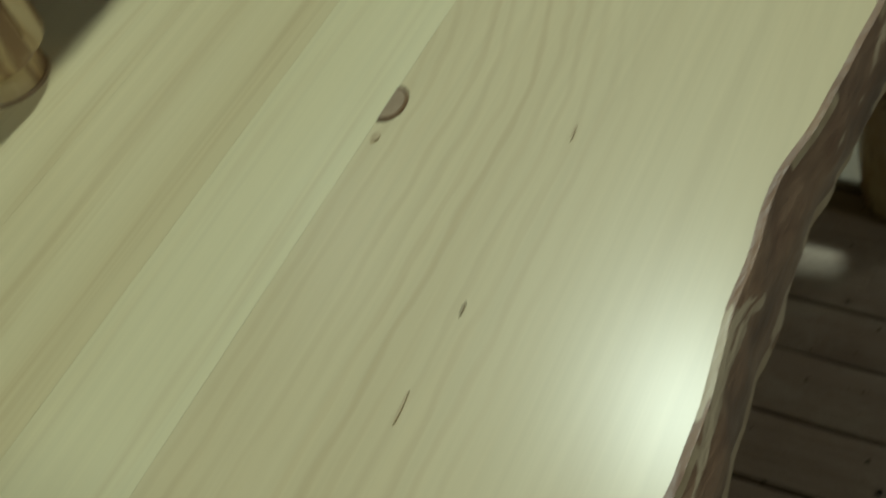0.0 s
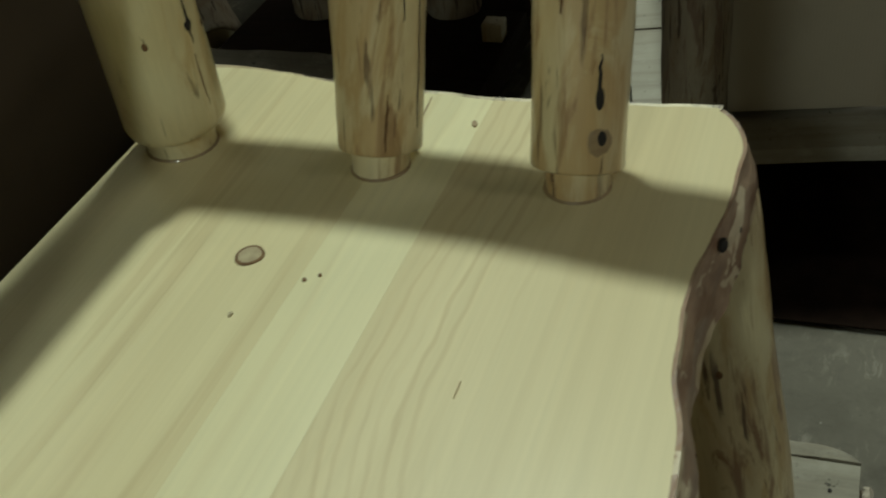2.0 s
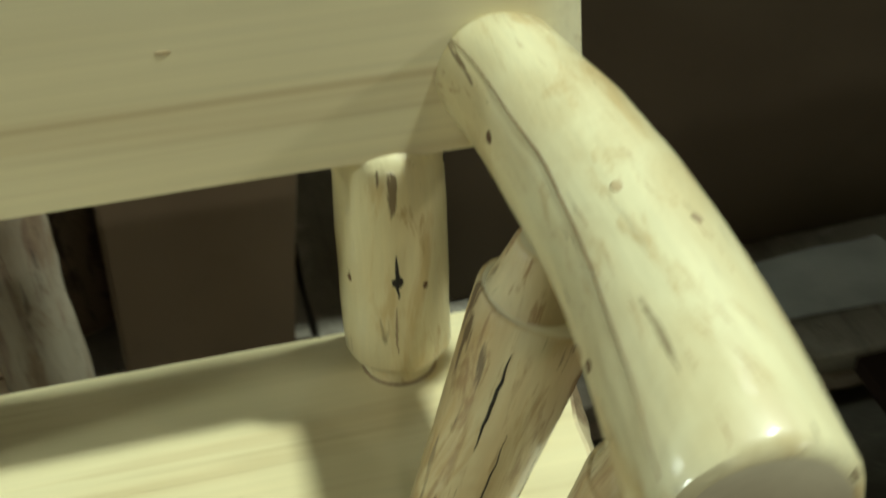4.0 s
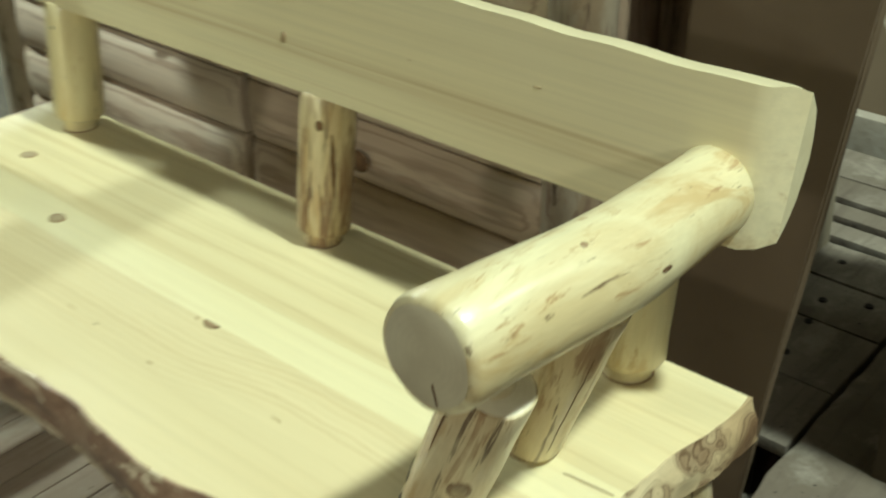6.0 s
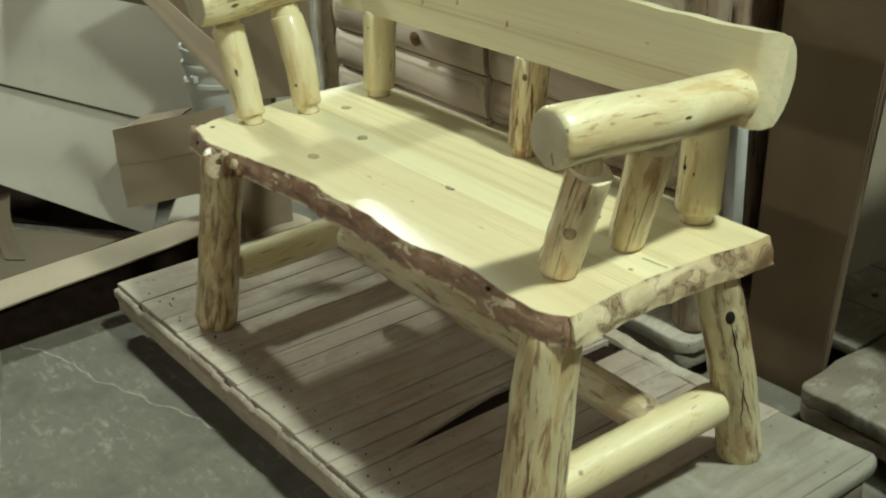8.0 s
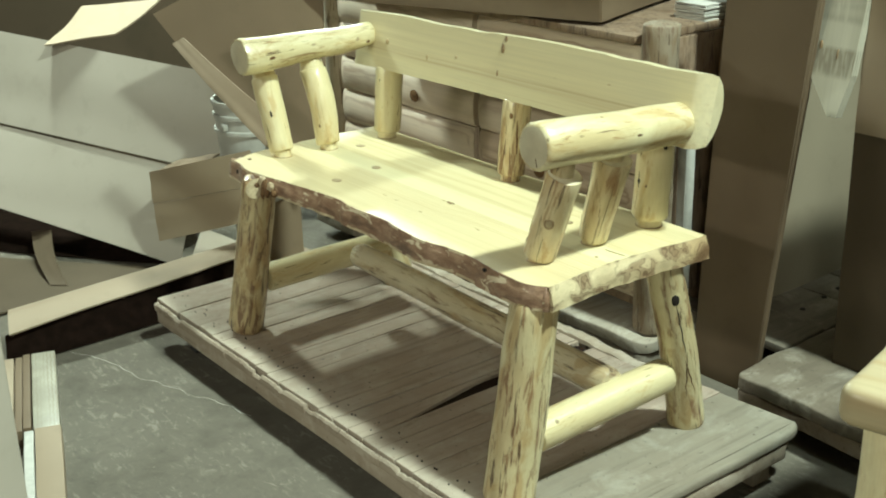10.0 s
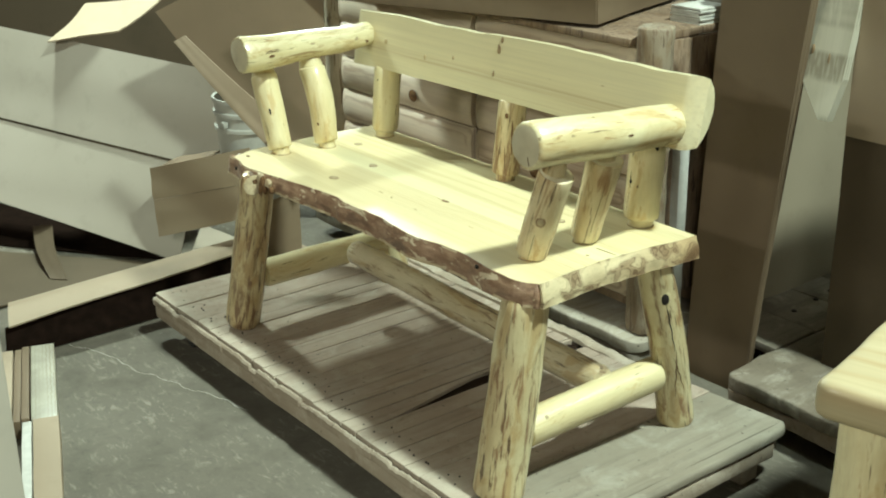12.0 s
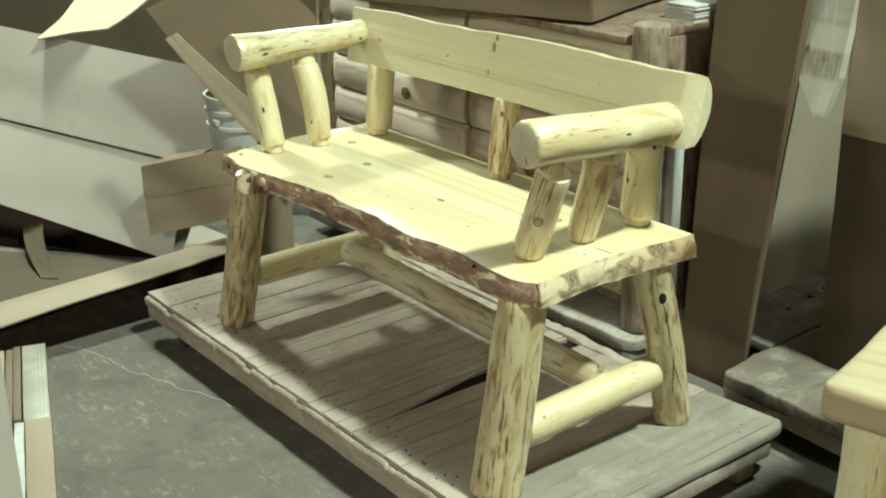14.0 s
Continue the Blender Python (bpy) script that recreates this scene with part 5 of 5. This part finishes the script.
# ---- beyond the bench end: log legs on a near-black trolley ----
# trolley added to fill a dark void; its near-black colour carries the shade
trolley("trolley", 1.02, 1.98, 0.29, 0.79, 0.12, [0.3, 0.25], CART_BLACK, CART_BLACK, "low wooden trolley added in a dark void, near-black for its shade", 45)
frame_ob = thing("log_bed_frame", (1.6, 0.6, 0.12), "upright peeled log posts of a bed frame", "bed frame")
for k, (x, y, z) in enumerate(((1.53, 0.66, 0.122), (1.55, 0.52, 0.122), (1.56, 0.42, 0.122))):
    Log((x, y, z), (x + 0.01, y + 0.02, 1.15), 0.050, 0.048, 100 + k, (0, 0), 0.06).build("post", [DRESSER_LOG, LOG_END], frame_ob)
Log((1.56, 0.38, 0.55), (1.56, 0.72, 0.55), 0.03, 0.03, 111).build("rail", [DRESSER_LOG, LOG_END], frame_ob)
# unseen board added overhead; it keeps the area below in shade
plank("platform", (1.03, 0.33, 1.14), (2.1, 1.10, 1.17), DARK_WOOD, frame_ob, 112)
for k, (a, b) in enumerate((((1.46, 0.84, 0.058), (1.98, 1.26, 0.062)), ((1.40, 0.98, 0.058), (1.85, 1.36, 0.062)))):
    log = Log(a, b, 0.056, 0.052, 120 + k, (0, 0), 0.08)
    log_ob = log.build("loose_log", [DRESSER_LOG, LOG_END], None)
    tagged(log_ob, "peeled log lying on the concrete floor", "log", "loose logs")
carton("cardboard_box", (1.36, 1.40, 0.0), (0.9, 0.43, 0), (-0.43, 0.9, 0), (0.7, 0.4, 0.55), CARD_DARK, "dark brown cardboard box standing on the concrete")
bm = bmesh.new()
block(bm, (1.445, 0.30, 0.121), (1.480, 0.335, 0.153), 0.003)
tagged(part("wood_block", bm, LOG_DULL, None), "small pale wood offcut lying on a black trolley", "offcut")

# ---- left: the heap of cardboard ----
GROUP = "cardboard heap"
sheet("cardboard_sheet", ((-2.842, -0.835, 0.295), (-1.355, -0.043, 0.036), (-1.40, 0.066, 0.319), (-2.95, -0.741, 0.488)), CARD, "large grey-beige cardboard sheet leaning in a heap", thick=0.003, bow=0.004, seed=1, group=GROUP)
sheet("cardboard_sheet", ((-2.95, -0.737, 0.498), (-1.315, 0.103, 0.321), (-1.375, 0.172, 0.615), (-2.95, -0.60, 0.775)), CARD, "large grey-beige cardboard sheet leaning over another", bow=0.0, seed=2, group=GROUP)
sheet("cardboard_flap", ((-1.96, -0.165, 0.672), (-1.77, 0.005, 0.712), (-1.80, 0.19, 0.80), (-2.09, 0.03, 0.76)), CARD_MID, "tan curled cardboard flap bent over the heap", sag=-0.008, seed=3, group=GROUP)
# brown card, made extra dark for the shade behind the heap
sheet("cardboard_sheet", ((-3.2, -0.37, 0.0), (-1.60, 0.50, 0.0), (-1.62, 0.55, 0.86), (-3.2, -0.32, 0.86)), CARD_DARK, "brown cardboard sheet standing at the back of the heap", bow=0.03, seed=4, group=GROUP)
# darker card tone stands for the shadow over this tilted sheet
sheet("cardboard_sheet", ((-1.453, 0.005, 0.815), (-1.109, 0.154, 0.443), (-0.935, 0.280, 0.471), (-1.000, 0.335, 1.076)), CARD_SIDE, "tilted brown cardboard sheet in the heap", bow=0.01, seed=5, group=GROUP)
sheet("cardboard_strip", ((-1.203, -0.059, 0.768), (-0.926, 0.062, 0.500), (-0.885, 0.100, 0.560), (-1.178, -0.035, 0.786)), CARD_MID, "cardboard strip slanting down in front of a pail", bow=0.012, seed=6, group=GROUP)
sheet("cardboard_flap", ((-1.385, -0.09, 0.125), (-1.09, 0.08, 0.23), (-1.08, 0.09, 0.34), (-1.395, -0.09, 0.245)), CARD_FLAP, "lower half of an open cardboard box end", bow=0.004, seed=7, group=GROUP)
sheet("cardboard_flap", ((-1.396, -0.091, 0.246), (-1.080, 0.089, 0.341), (-1.08, 0.092, 0.45), (-1.41, -0.085, 0.345)), CARD_FLAP, "folded upper half of an open cardboard box end", bow=0.004, seed=17, group=GROUP)
sheet("cardboard_flap", ((-1.395, -0.075, 0.340), (-1.24, 0.02, 0.385), (-1.27, 0.09, 0.400), (-1.40, 0.005, 0.365)), CARD_BROWN, "folded cardboard flap in the heap", seed=8, group=GROUP)
sheet("cardboard_strip", ((-1.05, -0.684, 0.100), (-1.06, 0.05, 0.14), (-1.16, 0.10, 0.145), (-1.18, -0.64, 0.115)), CARD_MID, "long cardboard strip lying across the heap's foot", sag=0.010, seed=9, group=GROUP)
sheet("cardboard_scrap", ((-1.35, -0.015, 0.035), (-1.24, 0.11, 0.02), (-1.40, 0.20, 0.04), (-1.60, 0.16, 0.05)), CARD_PALE, "pale cardboard scrap lying on the floor", seed=10, group=GROUP)
sheet("cardboard_scrap", ((-1.20, 0.08, 0.012), (-1.02, 0.24, 0.02), (-1.12, 0.33, 0.05), (-1.30, 0.20, 0.04)), CARD_MID, "crumpled tan cardboard under the heap", bow=0.03, seed=11, group=GROUP)
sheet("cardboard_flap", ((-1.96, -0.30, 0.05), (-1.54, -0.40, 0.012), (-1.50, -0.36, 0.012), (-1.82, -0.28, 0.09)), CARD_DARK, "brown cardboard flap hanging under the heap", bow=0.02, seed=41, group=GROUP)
# near-black sheet in place of the deep shade under the heap
sheet("plastic_film", ((-1.46, -0.03, 0.006), (-1.95, -0.40, 0.006), (-2.9, -0.95, 0.006), (-2.6, -0.30, 0.006)), NEAR_BLACK, "near-black sheet standing for the shade under the cardboard", "plastic film", seed=14, ripple=0.006, thick=0.002, group=GROUP)
# dark sheet laid on the floor in place of shade before the heap
sheet("cardboard_sheet", ((-1.96, -0.49, 0.008), (-1.46, -0.08, 0.008), (-1.42, -0.35, 0.008), (-1.43, -0.66, 0.008)), CARD_DARK, "dark brown sheet added on the concrete for the shade there", seed=19, ripple=0.002, group=GROUP)
# near-black side that stands for the shaded gap below the strip
sheet("plastic_film", ((-1.062, -0.70, 0.004), (-1.075, 0.04, 0.004), (-1.078, 0.04, 0.132), (-1.068, -0.69, 0.094)), NEAR_BLACK, "near-black sheet standing for the shade below a cardboard strip", "plastic film", bow=0.008, seed=15, thick=0.002, group=GROUP)


def pail(x, y, z, r, h):
    ob = thing("pail", (x, y, z), "dirty white plastic pail with ribbed rim standing in cardboard", "pail")
    bm = bmesh.new()
    prof = [(0.0, 0.0), (r * 0.86, 0.0), (r * 0.88, 0.01), (r * 0.93, h * 0.5), (r * 0.955, h * 0.68), (r * 1.02, h * 0.69), (r * 1.02, h * 0.72), (r * 0.965, h * 0.73),
            (r * 0.975, h * 0.83), (r * 1.03, h * 0.84), (r * 1.03, h * 0.87), (r * 0.985, h * 0.88), (r * 1.0, h * 0.96), (r * 1.04, h * 0.965), (r * 1.04, h), (r * 0.97, h), (r * 0.96, h * 0.9), (r * 0.84, 0.015), (0.0, 0.015)]
    n = 40
    rings = []
    for rad, zz in prof:
        rings.append([Vector((x + max(rad, 0.0005) * math.cos(2 * math.pi * k / n), y + max(rad, 0.0005) * math.sin(2 * math.pi * k / n), z + zz)) for k in range(n)])
    loft(bm, rings)
    part("body", bm, PLASTIC, ob)
    bm = bmesh.new()
    block(bm, (x + r * 0.2, y - r * 1.06, z + h * 0.74), (x + r * 0.4, y - r * 0.92, z + h * 0.80), 0.003)
    part("handle_lug", bm, PLASTIC, ob)


pail(-1.207, 0.174, 0.262, 0.112, 0.315)
bm = bmesh.new()
block(bm, (-1.29, 0.13, 0.0), (-1.13, 0.28, 0.261), 0.004)
tagged(part("cardboard_box", bm, CARD_SIDE, None), "small tan cardboard box under a pail", "cardboard box")

# ---- near left: boards lying on the floor ----
lumber = thing("board_stack", (-0.70, -0.72, 0), "stack of pale narrow boards lying on the concrete", "lumber")
way = Vector((-0.787, 0.277, 0)).normalized()
turn = Matrix.Translation((-0.295, -0.835, 0)) @ Matrix.Rotation(math.atan2(way.y, way.x), 4, "Z")
STACK = ((-0.6, 0.305, -0.003, 0.056, 0.0, 0.05, CARD_MID), (0.309, 0.74, 0.0, 0.060, 0.0, 0.048, BOARD_RAW), (-0.6, 0.30, 0.059, 0.080, 0.0, 0.05, PAPER),
         (0.312, 0.735, 0.064, 0.082, 0.0, 0.05, CARD_BROWN), (0.312, 0.732, 0.084, 0.102, 0.0, 0.046, CARD_BROWN), (-0.6, 0.72, 0.105, 0.15, 0.0, 0.05, CARD_MID), (-0.6, 0.70, 0.155, 0.21, 0.0, 0.06, CARD_PALE))
for k, (u0, u1, v0, v1, z0, z1, mat) in enumerate(STACK):
    piece = plank("board", (u0, v0, z0), (u1, v1, z1), mat, lumber, 200 + k, 0.002, 0.002)
    piece.matrix_basis = lumber.matrix_basis.inverted() @ turn
carton("cardboard_box", (0.725, -1.185, 0.0), (-0.80, -0.60, 0), (0.60, -0.80, 0), (0.45, 0.40, 1.12), CARD, "tall beige cardboard box standing on the concrete")
# near-black sheet added to darken the floor beside the red trolley
sheet("plastic_film", ((0.97, -0.80, 0.007), (1.42, -0.80, 0.007), (1.34, 0.32, 0.007), (0.95, 0.34, 0.007)), NEAR_BLACK, "near-black sheet added on the concrete beside a trolley", "plastic film", seed=51, ripple=0.004, thick=0.002)
# white plastic left on the trolley by the cartons
sheet("plastic_sheet", ((0.95, 0.60, 0.134), (1.18, 0.60, 0.134), (1.15, 0.72, 0.139), (0.93, 0.71, 0.139)), PLASTIC, "crumpled white plastic sheet lying on a trolley", "plastic sheet", ripple=0.008, thick=0.003, seed=21)
